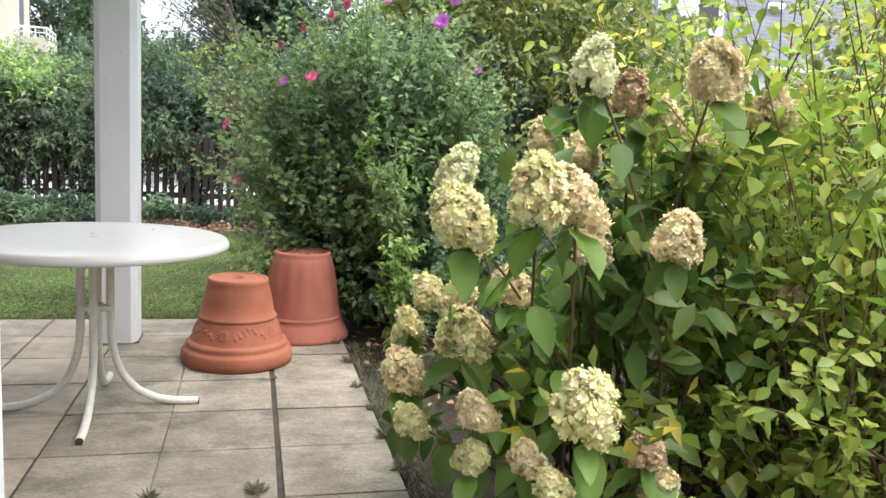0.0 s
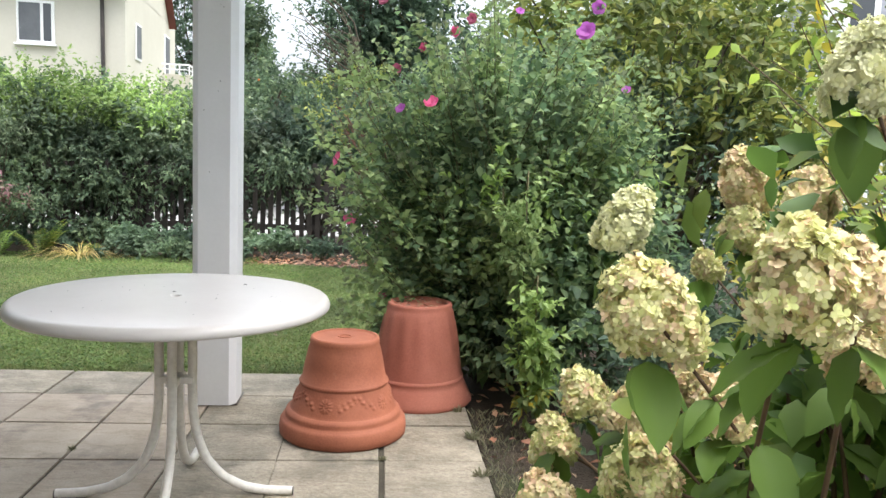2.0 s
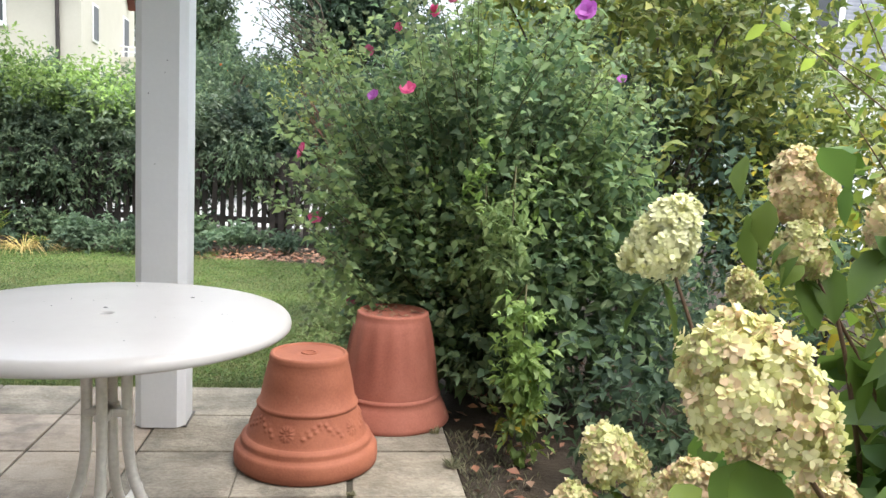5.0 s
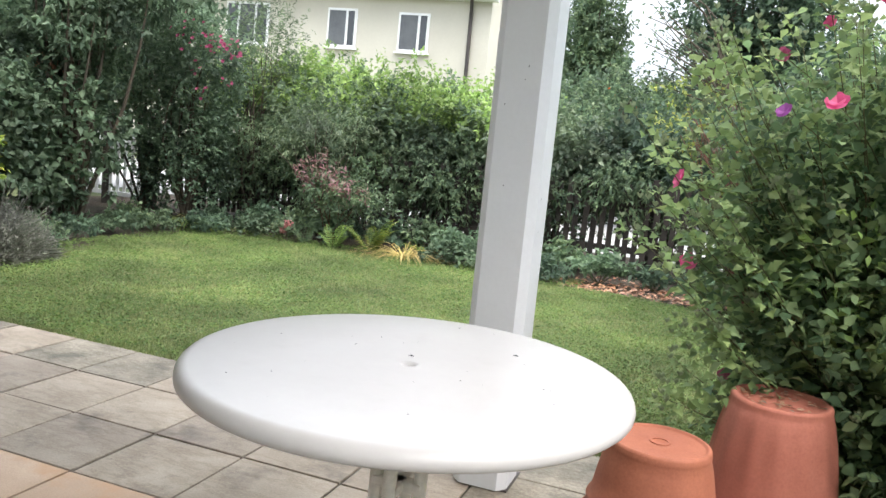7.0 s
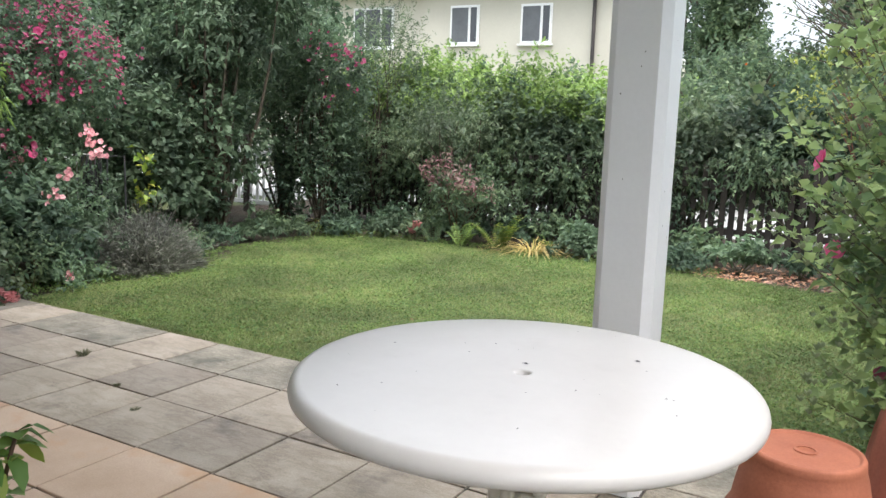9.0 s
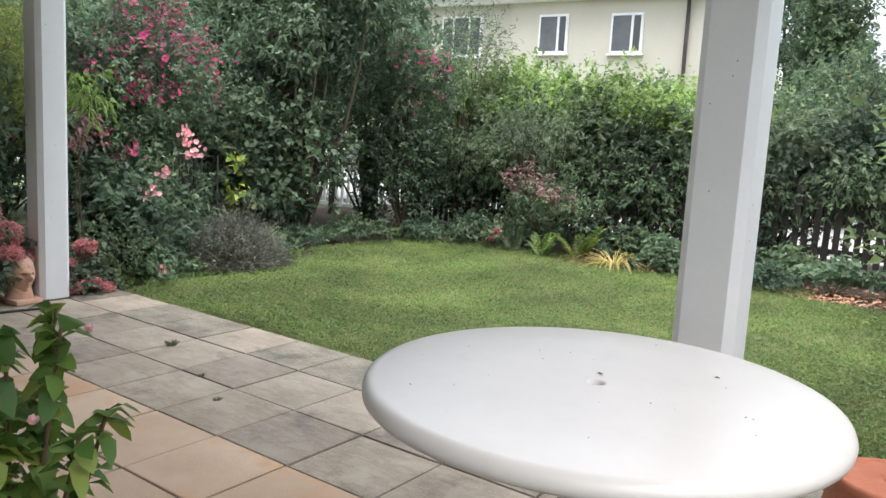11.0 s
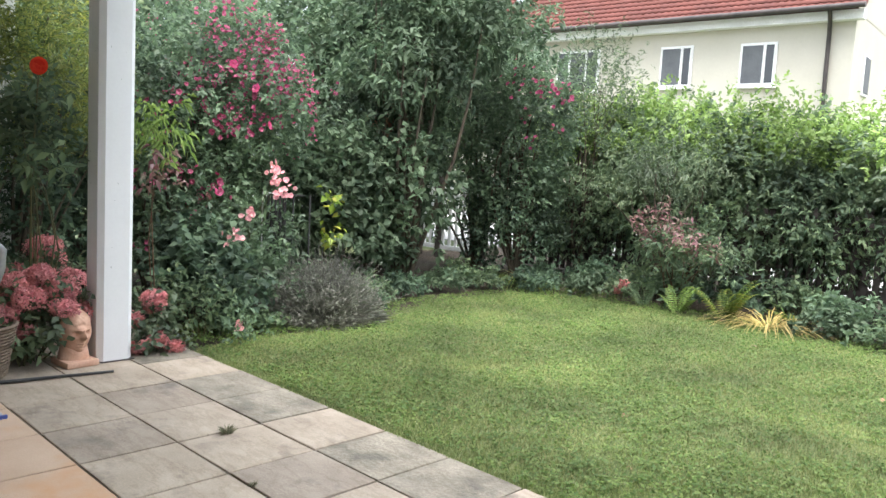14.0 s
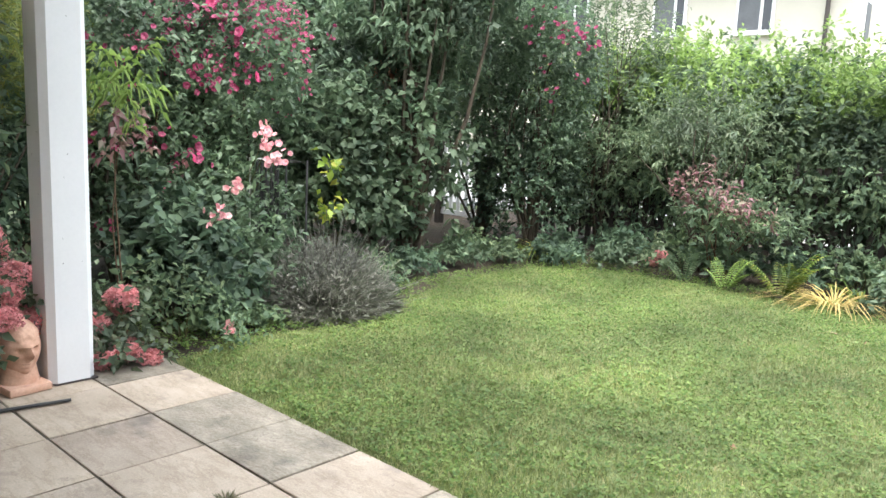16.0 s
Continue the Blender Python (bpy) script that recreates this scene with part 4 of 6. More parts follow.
bush("corner_shrub", (-7.0, 9.75, -0.04), "dense dark shrub at the fence corner", "shrub", [(0, 0, 1.9, 0.55, 0.45, 0.75), (-0.7, 0.1, 2.0, 0.6, 0.45, 0.75), (0.3, 0, 0.9, 0.4, 0.4, 0.9)], L_HEDGE, 560, 9, 0.07, 214, 16, BARK, "tall shrubs", r0=0.02, low=-0.85)
bush("willow_shrub", (-5.85, 10.4, -0.04), "feathery narrow-leaved shrub rising above the hedge", "shrub", [(-0.05, 0, 2.3, 0.32, 0.3, 0.45), (0.1, 0, 1.8, 0.45, 0.4, 0.6)], L_GREY, 260, 12, 0.075, 215, 16, BARK, "tall shrubs", r0=0.015, ratio=0.2, up=0.9, twig=0.5, low=-0.3)
b, _, _ = bush("drooping_shrub", (-4.5, 9.95, -0.04), "arching fine-leaved shrub in front of the hedge", "shrub", [(0.0, 0, 1.25, 0.55, 0.35, 0.35), (-0.45, -0.1, 1.05, 0.45, 0.3, 0.35)], L_GREY, 420, 11, 0.06, 218, 14, BARK, "tall shrubs", r0=0.015, ratio=0.25, up=0.1, droop=0.4, twig=0.35, low=-0.2)

# climbing roses by the column
b, tips, ways = bush("climbing_rose", (-6.75, 6.12, -0.04), "large climbing rose covered with crimson blooms", "rose", [(-0.1, 0.1, 1.7, 0.8, 0.6, 0.9), (0.45, 0.0, 1.6, 0.48, 0.42, 0.55), (-0.5, 0.1, 2.1, 0.8, 0.6, 0.65), (0.0, -0.2, 0.8, 0.65, 0.5, 0.7)], L_ROSE, 2300, 9, 0.058, 221, 24, BARK, "rose shrubs", r0=0.022, low=-0.8)
facing = tips[:, 0] * 0.8 - tips[:, 1] * 0.6
sel = np.where((facing > 0.0) & (tips[:, 2] > 1.45))[0]
sel = sel[np.random.RandomState(1).permutation(len(sel))[:170]]
blossoms(b, tips[sel] + ways[sel] * 0.15, ways[sel] + [0.4, -0.5, 0], P_ROSE, 0.017, 9, "rose_bloom", cluster=7, spread=0.055, joined=True)
spots = np.array([(1.06, -0.21, 1.16), (1.09, -0.20, 1.10), (1.17, -0.20, 1.02), (1.22, -0.66, 0.675), (1.15, -0.5, 0.82), (0.5, -0.5, 0.9), (0.35, -0.5, 0.7)])
blossoms(b, spots, np.tile([0.5, -0.7, 0.3], (len(spots), 1)), P_PALE, 0.021, 12, "rose_growth", cluster=13, spread=0.034, label="pale pink rose clusters", joined=True)
canes = Heap()
for p in spots[:5]:
    tube(canes, [(0.55, -0.2, 0), (0.75, -0.22, p[2] * 0.6), p], [0.006, 0.004, 0.002], 5)
put("cane_frame", canes.mesh("cane_frame", True), STEM_G, b)
spots = np.array([(0.82, -0.25, 1.80), (0.92, -0.2, 1.52), (0.72, -0.5, 0.98), (0.2, -0.55, 1.05), (0.3, -0.55, 0.88), (0.55, -0.3, 2.0), (0.05, -0.45, 1.75)])
for p in spots:
    blossoms(b, [p], [(0.6, -0.7, 0.3)], P_PINK, 0.034, int(abs(p[2]) * 97), "rose_flower", count=5, rings=3, cup=0.4)

bush("rose_underplant", (-6.1, 5.85, -0.04), "mixed leafy border plants under the climbing rose", "plant", [(0, 0, 0.45, 0.55, 0.4, 0.45), (-0.45, -0.2, 0.5, 0.45, 0.4, 0.5), (0.35, -0.1, 0.25, 0.4, 0.35, 0.3)], L_ROSE, 700, 8, 0.065, 231, 14, STEM_G, "border plants", r0=0.008, low=-0.3)
bush("border_plant", (-5.6, 5.35, -0.04), "broad-leaved dark plant beside the column", "plant", [(0, 0, 0.22, 0.35, 0.3, 0.28), (-0.3, 0, 0.35, 0.35, 0.3, 0.35)], L_DARK, 330, 7, 0.085, 233, 8, STEM_G, "border plants", r0=0.008, ratio=0.6, low=-0.2)
bush("border_plant", (-5.3, 5.1, -0.04), "green leafy plant by the terrace edge", "plant", [(0, 0, 0.14, 0.28, 0.22, 0.2)], L_HEDGE, 90, 7, 0.05, 235, 6, STEM_G, "border plants", r0=0.006, low=-0.1)
b, tips, _ = bush("standard_shrub", (-5.44, 4.84, -0.04), "slim stemmed shrub with drooping lime and red leaves", "shrub", [(0, 0, 1.42, 0.10, 0.10, 0.14)], L_HEDGE_Y, 30, 8, 0.07, 237, 2, STEM_B, "tall shrubs", r0=0.006, ratio=0.16, droop=0.8, up=-0.3, low=-0.6)
more(b, [(0, 0, 1.06, 0.08, 0.08, 0.06)], L_RED, 12, 8, 0.06, 239, "red_foliage", "dull red leaves", low=-0.6, droop=0.5)
b, tips, ways = bush("rose_bush", (-4.97, 5.2, -0.03), "low rose with a pink bloom at the lawn edge", "rose", [(0, 0, 0.06, 0.12, 0.1, 0.06)], L_ROSE, 30, 6, 0.04, 241, 4, STEM_G, "rose shrubs", r0=0.004, low=0)
blossoms(b, [(0.02, -0.02, 0.13)], [(0.3, -0.6, 0.6)], P_PALE, 0.022, 13, "rose_cluster", cluster=7, spread=0.022)


# sedum with flat pink heads
def sedum(at, label, heads, seed, h0=0.34, spread=0.2, r=0.075, lean=(0, 0)):
    b = thing("sedum", at, label, "sedum plant", "sedum plants")
    rs = np.random.RandomState(seed)
    h, s = Heap(), Heap()
    sprigs(h, [(0, 0, h0 * 0.5, spread * 0.9, spread * 0.9, h0 * 0.45)], 14 * heads, 6, 0.06, seed, ratio=0.6, low=-0.4)
    put("foliage", h.mesh("foliage"), L_GREY, b)
    for k in range(heads):
        a, q = k * 2.4, spread * math.sqrt((k + 0.5) / heads)
        c = np.array([q * math.cos(a) + lean[0], q * math.sin(a) + lean[1], h0 * (1.45 - 0.85 * q / spread) * rs.uniform(0.88, 1.12)])
        f = Heap()
        n = 620
        d = unit(rs.normal(size=(n, 3)) + [0, 0, 0.7])
        p = c + d * [r, r, r * 0.68] * rs.uniform(0.75, 1.08, (n, 1)) * rs.uniform(0.9, 1.1)
        leaves(f, p, unit(d * 0.3 + rs.normal(size=(n, 3)) * 0.7), d, 0.016, 0.014, 0.1, 0)
        leaves(f, p, unit(-d + rs.normal(size=(n, 3)) * 0.9), d, 0.013, 0.011, 0.1, 0)
        put("flower_head", f.mesh("flower_head"), P_SEDUM, b)
        tube(s, [(c[0] * 0.3, c[1] * 0.3, 0), (c[0] * 0.8, c[1] * 0.8, c[2] * 0.6), c], [0.006, 0.005, 0.004], 5)
    put("stalk_frame", s.mesh("stalk_frame", True), STEM_G, b)
    return b


sedum((-5.25, 4.72, -0.03), "sedum with flat dusty-pink flower heads", 3, 301, 0.31, 0.13, 0.078)
sedum((-5.05, 4.66, -0.03), "low sedum with dusty-pink heads at the slab edge", 4, 302, 0.08, 0.13, 0.062)
sedum((-4.6, 9.25, -0.03), "small sedum with a pink head at the lawn edge", 2, 303, 0.2, 0.1, 0.05)

# lavender mound
lav = thing("lavender_bush", (-5.38, 6.17, -0.03), "rounded grey lavender bush with faded flower stalks", "lavender")
rs = np.random.RandomState(41)
n = 5200
d = unit(rs.normal(size=(n, 3)) * [1, 1, 0.8] + [0, 0, 0.35])
d[:, 2] = np.abs(d[:, 2])
h = Heap()
base = d * [0.2, 0.22, 0.1] * rs.uniform(0.3, 1.3, (n, 1))
leaves(h, base, d + rs.normal(size=(n, 3)) * 0.22, rs.normal(size=(n, 3)), rs.uniform(0.16, 0.36, n), 0.004, 0.1, 0.12)
end = d * [0.47, 0.50, 0.44] * rs.uniform(0.55, 1.05, (n, 1)) + [0, 0, 0.03]
leaves(h, end, d * 0.5 + [0, 0, 0.6] + rs.normal(size=(n, 3)) * 0.5, rs.normal(size=(n, 3)), rs.uniform(0.02, 0.05, n), 0.011, 0.1, 0.1)
leaves(h, end * 0.93, d + rs.normal(size=(n, 3)) * 0.8, rs.normal(size=(n, 3)), rs.uniform(0.03, 0.06, n), 0.010, 0.1, 0.1)
put("foliage", h.mesh("foliage"), L_LAV, lav)
h = Heap()
for k in range(240):
    q = unit(rs.normal(size=3) + [0, 0, 0.9])
    q[2] = abs(q[2])
    e = q * rs.uniform(0.5, 0.66) + rs.normal(size=3) * 0.03
    tube(h, [q * 0.15, q * 0.36, e, e + q * 0.03], [0.002, 0.0014, 0.0014, 0.003], 3, False)
put("stalk_growth", h.mesh("stalk_growth"), L_LAV, lav)


# arching strap-leaf clumps and ferns
def clump(at, label, mat, n, length, seed, width=0.014, flat=0.5, category="ornamental grass"):
    b = thing("grass_clump", at, label, category, "grass clumps")
    rs = np.random.RandomState(seed)
    h = Heap()
    for k in range(n):
        a, ln = rs.uniform(0, 6.28), length * rs.uniform(0.6, 1.15)
        o = np.array([math.cos(a), math.sin(a), 0])
        s = np.array([-math.sin(a), math.cos(a), 0]) * width / 2 * rs.uniform(0.6, 1.2)
        up = rs.uniform(0.15, 1.0) * (1 - flat) + 0.12
        pts = [o * 0.02 + o * ln * t * 0.9 + np.array([0, 0, ln * (up * 1.9 * t - (up * 1.9 - 0.02) * t * t)]) for t in (0, 0.3, 0.6, 0.85, 1)]
        v = np.array([p + s * w * sg for p, w in zip(pts, (0.7, 1, 0.9, 0.5, 0.08)) for sg in (-1, 1)])
        h.add(v, [(2 * j, 2 * j + 1, 2 * j + 3, 2 * j + 2) for j in range(4)])
    put("blade_tuft", h.mesh("blade_tuft"), mat, b)
    return b


clump((-3.12, 9.3, -0.03), "clump of straw-yellow dying strap leaves on the lawn edge", L_STRAW, 150, 0.66, 51, 0.011, 0.62)
clump((-3.0, 9.6, -0.03), "green strap-leaved grass clump beside the dry one", L_FERN, 40, 0.5, 52, 0.014, 0.3)
clump((-5.75, 9.15, -0.03), "fading green strap-leaved clump under the rose shrub", L_FERN, 130, 0.55, 53, 0.014, 0.45)


def fern(at, label, mat, n, length, seed):
    b = thing("fern", at, label, "fern", "ferns")
    rs = np.random.RandomState(seed)
    for k in range(n):
        h = Heap()
        a, ln, up = rs.uniform(0, 6.28), length * rs.uniform(0.7, 1.1), rs.uniform(0.7, 1.25)
        o, s = np.array([math.cos(a), math.sin(a), 0]), np.array([-math.sin(a), math.cos(a), 0])
        t = np.linspace(0.12, 1, 18)[:, None]
        mid = o * ln * t * 0.62 + np.array([0, 0, 1]) * ln * (up * 1.5 * t - up * 0.75 * t * t)
        w = (0.17 * np.sin(np.pi * t[:, 0] ** 0.7) + 0.02) * ln
        for sg in (1, -1):
            leaves(h, mid, s * sg + o * 0.35, np.array([[0, 0, 1.0]]) - o * 0.6, w, w * 0.16 + 0.004, 0.02, 0.1)
        tube(h, mid, np.linspace(0.004, 0.001, 18), 3, False)
        put("frond", h.mesh("frond"), mat, b)
    return b


fern((-3.48, 9.2, -0.03), "yellowing fern beside the dry clump", L_FERN, 11, 0.52, 61)
fern((-3.92, 9.16, -0.03), "green fern in front of the hedge", L_HEDGE_Y, 9, 0.38, 62)
fern((-4.3, 9.22, -0.03), "dark fern in front of the hedge", L_HEDGE, 8, 0.36, 63)

b, _, _ = bush("nandina_shrub", (-4.15, 9.55, -0.04), "small shrub with reddish-bronze young leaves", "shrub", [(0, 0, 0.5, 0.42, 0.3, 0.25), (0.3, 0, 0.42, 0.3, 0.25, 0.2)], L_HEDGE, 200, 8, 0.075, 251, 10, STEM_B, "tall shrubs", r0=0.01, ratio=0.35, low=-0.4)
more(b, [(-0.18, -0.15, 0.74, 0.2, 0.16, 0.2), (0.05, -0.18, 0.62, 0.3, 0.16, 0.12), (0.3, -0.15, 0.5, 0.2, 0.14, 0.08)], L_RED, 75, 7, 0.07, 253, "young_foliage", "reddish-bronze young leaves", ratio=0.35, up=0.7, low=-0.2)

bush("laurel_shrub", (-7.65, 5.2, -0.04), "dense dark laurel behind the end of the terrace", "shrub", [(0, 0, 1.1, 0.5, 0.8, 1.1), (0.1, -0.6, 0.9, 0.5, 0.6, 0.9), (0, 0.7, 1.4, 0.6, 0.6, 1.0)], L_DARK, 1700, 8, 0.08, 269, 14, BARK, "tall shrubs", r0=0.02, low=-0.8)
for k, (x, y) in enumerate([(-5.3, 5.6), (-5.45, 5.95), (-5.35, 5.3), (-5.55, 6.75)]):
    bush("border_plant", (x, y, -0.04), "low green ground-cover plant at the lawn edge", "plant", [(0, 0, 0.05, 0.2, 0.18, 0.1)], (L_HEDGE, L_DARK)[k % 2], 60, 7, 0.05, 190 + k, 0, None, "border plants", low=-0.05, shell=0.6, twig=0.06)

bush("yew_shrub", (-4.55, 13.6, -0.04), "dark narrow-leaved yew rising behind the hedge", "shrub", [(0, 0, 1.3, 0.55, 0.5, 0.95), (0.35, 0, 1.5, 0.35, 0.4, 0.65)], L_DARK, 500, 10, 0.08, 271, 12, BARK, "tall shrubs", r0=0.02, ratio=0.14, up=1.0, low=-0.6)

# red-flowered plant and yew-like shrub behind the column
b, _, _ = bush("cypress_shrub", (-6.5, 4.3, -0.04), "yellow-green feathery shrub at the end of the terrace", "shrub", [(0, 0, 1.7, 0.5, 0.3, 0.42), (-0.4, 0.3, 1.9, 0.6, 0.5, 0.45), (0.1, 0.35, 1.3, 0.5, 0.35, 0.5)], L_OLIVE, 900, 11, 0.07, 261, 14, BARK, "tall shrubs", r0=0.02, ratio=0.16, low=-0.5)
# dark leaves below carry the shade under the feathery crown in their colour
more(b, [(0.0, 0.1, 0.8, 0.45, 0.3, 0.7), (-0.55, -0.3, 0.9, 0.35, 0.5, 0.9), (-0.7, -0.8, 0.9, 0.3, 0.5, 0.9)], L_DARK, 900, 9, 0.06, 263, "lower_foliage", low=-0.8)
more(b, [(-0.55, -0.35, 1.85, 0.4, 0.45, 0.45), (-0.65, -0.9, 1.8, 0.4, 0.5, 0.5)], L_OLIVE, 700, 11, 0.07, 264, "upper_foliage", ratio=0.16, low=-0.6)
b, tips, ways = bush("rose_shrub", (-6.55, 5.35, -0.04), "dark rose shrub with small crimson blooms behind the column", "rose", [(0, 0, 1.0, 0.5, 0.35, 0.9), (-0.3, 0.1, 1.7, 0.5, 0.4, 0.6), (0.1, 0.2, 1.5, 0.4, 0.35, 0.6)], L_ROSE, 1100, 9, 0.058, 267, 14, BARK, "rose shrubs", r0=0.015, low=-0.8)
sel = np.where(tips[:, 0] * 0.8 - tips[:, 1] * 0.5 > 0.1)[0][:26]
blossoms(b, tips[sel] + ways[sel] * 0.15, ways[sel] + [0.5, -0.4, 0], P_ROSE, 0.022, 15, "rose_bloom", cluster=4, spread=0.04, joined=True)
b, tips, ways = bush("dahlia_plant", (-5.28, 4.02, 0), "tall leafy plant with one scarlet bloom", "flowering plant", [(0, 0, 1.38, 0.30, 0.11, 0.16), (0.02, 0, 1.08, 0.27, 0.10, 0.2), (-0.2, -0.03, 1.25, 0.25, 0.12, 0.25)], L_HEDGE, 120, 7, 0.08, 265, 5, STEM_G, r0=0.007, ratio=0.4, low=-0.5)
blossoms(b, [(0.24, -0.03, 1.64)], [(1.6, -0.65, 0.2)], P_RED, 0.058, 3, "scarlet_bloom", count=11, rings=4, cup=0.12)
h = Heap()
tube(h, [(0, 0, 0), (0.08, -0.02, 1.0), (0.235, -0.03, 1.63)], [0.009, 0.006, 0.004], 6)
put("stem", h.mesh("stem"), STEM_G, b)

# ---- pot corner beside the column ----
basket = thing("wicker_basket", (-4.98, 3.64, 0), "empty brown wicker basket standing on the slabs", "basket")
basket.scale = (1.25, 1.25, 1.25)
bm = lathe([(0.0, 0.012), (0.12, 0.0), (0.125, 0.01), (0.165, 0.215), (0.172, 0.225), (0.160, 0.228), (0.150, 0.20), (0.11, 0.03), (0.0, 0.03)], 48, lambda a, z: 0.004 * math.sin(a * 24) * math.sin(z * 320) if 0.005 < z < 0.22 else 0)
part("body", bm, WICKER, basket, smooth=True)
h = Heap()
for z in np.linspace(0.015, 0.225, 16):
    r = 0.125 + 0.04 * z / 0.215 + 0.003
    tube(h, [((r + 0.003 * math.sin(t * 24 + z * 200)) * math.cos(t), (r + 0.003 * math.sin(t * 24 + z * 200)) * math.sin(t), z) for t in np.linspace(0, 2 * math.pi, 97)], 0.0045 if z < 0.22 else 0.009, 5, False)
put("woven_band", h.mesh("woven_band", True), WICKER, basket)
sedum((-5.24, 3.99, 0.0), "large sedum with dusty-pink heads behind the clay head", 13, 311, 0.40, 0.25, 0.08, (0.10, 0.03))
sedum((-5.65, 4.2, 0.0), "tall sedum with dusty-pink heads in the shade", 5, 312, 0.54, 0.2, 0.1)
sedum((-5.1, 3.93, 0.0), "small sedum with pink heads beside the clay head", 3, 313, 0.20, 0.07, 0.05)

# clay head: a single plain turned and pinched shape
bm = bmesh.new()
bmesh.ops.create_uvsphere(bm, u_segments=72, v_segments=52, radius=1.0)
for v in bm.verts:
    x, y, z = v.co
    front = max(0.0, x)
    jaw = 1 - 0.16 * max(0, -z)
    px, py, pz = x * 0.100 * jaw, y * 0.086 * jaw, 0.185 + z * 0.130
    nose = math.exp(-(y / 0.17) ** 2) * math.exp(-((z + 0.10) / 0.20) ** 2)
    brow = math.exp(-((z - 0.20) / 0.08) ** 2) * math.exp(-(y / 0.6) ** 2)
    eye = math.exp(-((abs(y) - 0.36) / 0.17) ** 2) * math.exp(-((z - 0.05) / 0.10) ** 2)
    cheek = math.exp(-((abs(y) - 0.45) / 0.2) ** 2) * math.exp(-((z + 0.22) / 0.16) ** 2)
    mouth = math.exp(-(y / 0.30) ** 2) * (math.exp(-((z + 0.42) / 0.05) ** 2) + math.exp(-((z + 0.54) / 0.05) ** 2) - 0.8 * math.exp(-((z + 0.48) / 0.03) ** 2))
    chin = math.exp(-(y / 0.34) ** 2) * math.exp(-((z + 0.76) / 0.14) ** 2)
    px += front * (0.050 * nose + 0.016 * brow - 0.026 * eye + 0.008 * cheek + 0.016 * mouth + 0.030 * chin)
    crown = min(1.0, max(0.0, (z - 0.34 - 0.08 * math.cos(y * 9)) * 7)) if x > 0.1 else min(1.0, max(0.0, (z + 0.6) * 5))
    curl = 0.5 + 0.5 * math.sin(z * 26 + 2 * math.sin(math.atan2(y, x) * 5)) * math.sin(math.atan2(y, x) * 11)
    grow = 1 + crown * (0.05 + 0.05 * curl)
    v.co = (px * grow, py * grow, pz + 0.004 * crown * max(0, z))
neck = bmesh.ops.create_cone(bm, cap_ends=True, segments=28, radius1=0.088, radius2=0.07, depth=0.10)
bmesh.ops.translate(bm, vec=(-0.01, 0, 0.062), verts=neck["verts"])
foot = box_bm(bm, -0.095, 0.11, -0.09, 0.09, 0.0, 0.035, 0.006)
head = part("clay_head_statue", bm, TERRA_P, smooth=True)
head.location = (-5.0, 4.165, 0)
head.rotation_euler = (0, 0, radians(6))
tagged(head, "pale terracotta head ornament standing on the slabs", "garden statue")

trolley = thing("hand_trolley", (-4.1, 3.45, 0), "grey tube hand trolley with blue base and black wheels", "hand trolley")
h = Heap()
tube(h, [(0.0, -0.40, 0.10), (0.0, -0.40, 0.70), (0.0, -0.36, 0.80), (0.0, -0.28, 0.83), (0.0, -0.02, 0.83), (0.0, 0.055, 0.815), (0.0, 0.095, 0.77), (0.0, 0.09, 0.70), (0.0, 0.065, 0.62), (0.0, 0.055, 0.4), (0.0, 0.035, 0.08)], 0.017, 12)
put("frame", h.mesh("frame", True), GALV, trolley)
part("base_plate", box(-0.26, 0.035, -0.42, 0.085, 0.058, 0.078, 0.004), GALV, trolley)
part("edge_strip", box(0.036, 0.05, -0.42, 0.10, 0.056, 0.074, 0.004), BLUE, trolley, "blue plastic edging")
for y in (-0.36, 0.03):
    bm = lathe([(0.012, -0.02), (0.05, -0.02), (0.06, -0.012), (0.062, 0), (0.06, 0.012), (0.05, 0.02), (0.012, 0.02)], 28)
    bmesh.ops.rotate(bm, cent=(0, 0, 0), matrix=Matrix.Rotation(radians(90), 3, "X"), verts=bm.verts)
    bmesh.ops.translate(bm, vec=(0.02, y, 0.062), verts=bm.verts)
    w = part("wheel", bm, RUBBER, trolley, smooth=True)
    part("fork", box(0.0, 0.04, y - 0.03, y - 0.024, 0.05, 0.10, 0.002), GALV, w)

h = Heap()
tube(h, [(-4.80, 3.66, 0.011), (-4.69, 4.26, 0.011)], [0.010, 0.007], 7)
rod = tagged(put("garden_rod", h.mesh("garden_rod"), IRON), "thin dark rod lying on the slabs", "garden rod")

# black iron plant stand with a white rod, by the lavender
stand = thing("plant_stand", (-5.9, 6.19, -0.04), "black iron plant stand with netting among the roses", "plant stand")
h = Heap()
for dx, dy in ((-0.12, -0.12), (0.12, -0.12), (0.12, 0.12), (-0.12, 0.12)):
    tube(h, [(dx, dy, 0), (dx, dy, 0.98)], 0.008, 6)
for z in (0.35, 0.62, 0.97):
    tube(h, [(-0.12, -0.12, z), (0.12, -0.12, z), (0.12, 0.12, z), (-0.12, 0.12, z), (-0.12, -0.12, z)], 0.006, 5)
put("frame", h.mesh("frame"), IRON, stand)
h = Heap()
for k in range(14):
    x = -0.12 + 0.24 * k / 13
    tube(h, [(x, -0.125, 0.96 - 0.12 * (k % 3)), (x * 1.1 + 0.02 * math.sin(k * 3), -0.13 - 0.02 * math.sin(k), 0.7), (x * 0.9, -0.135, 0.45 + 0.05 * math.sin(k * 5))], 0.010, 5)
put("cord_fringe", h.mesh("cord_fringe"), IRON, stand, "black hanging cords")
h = Heap()
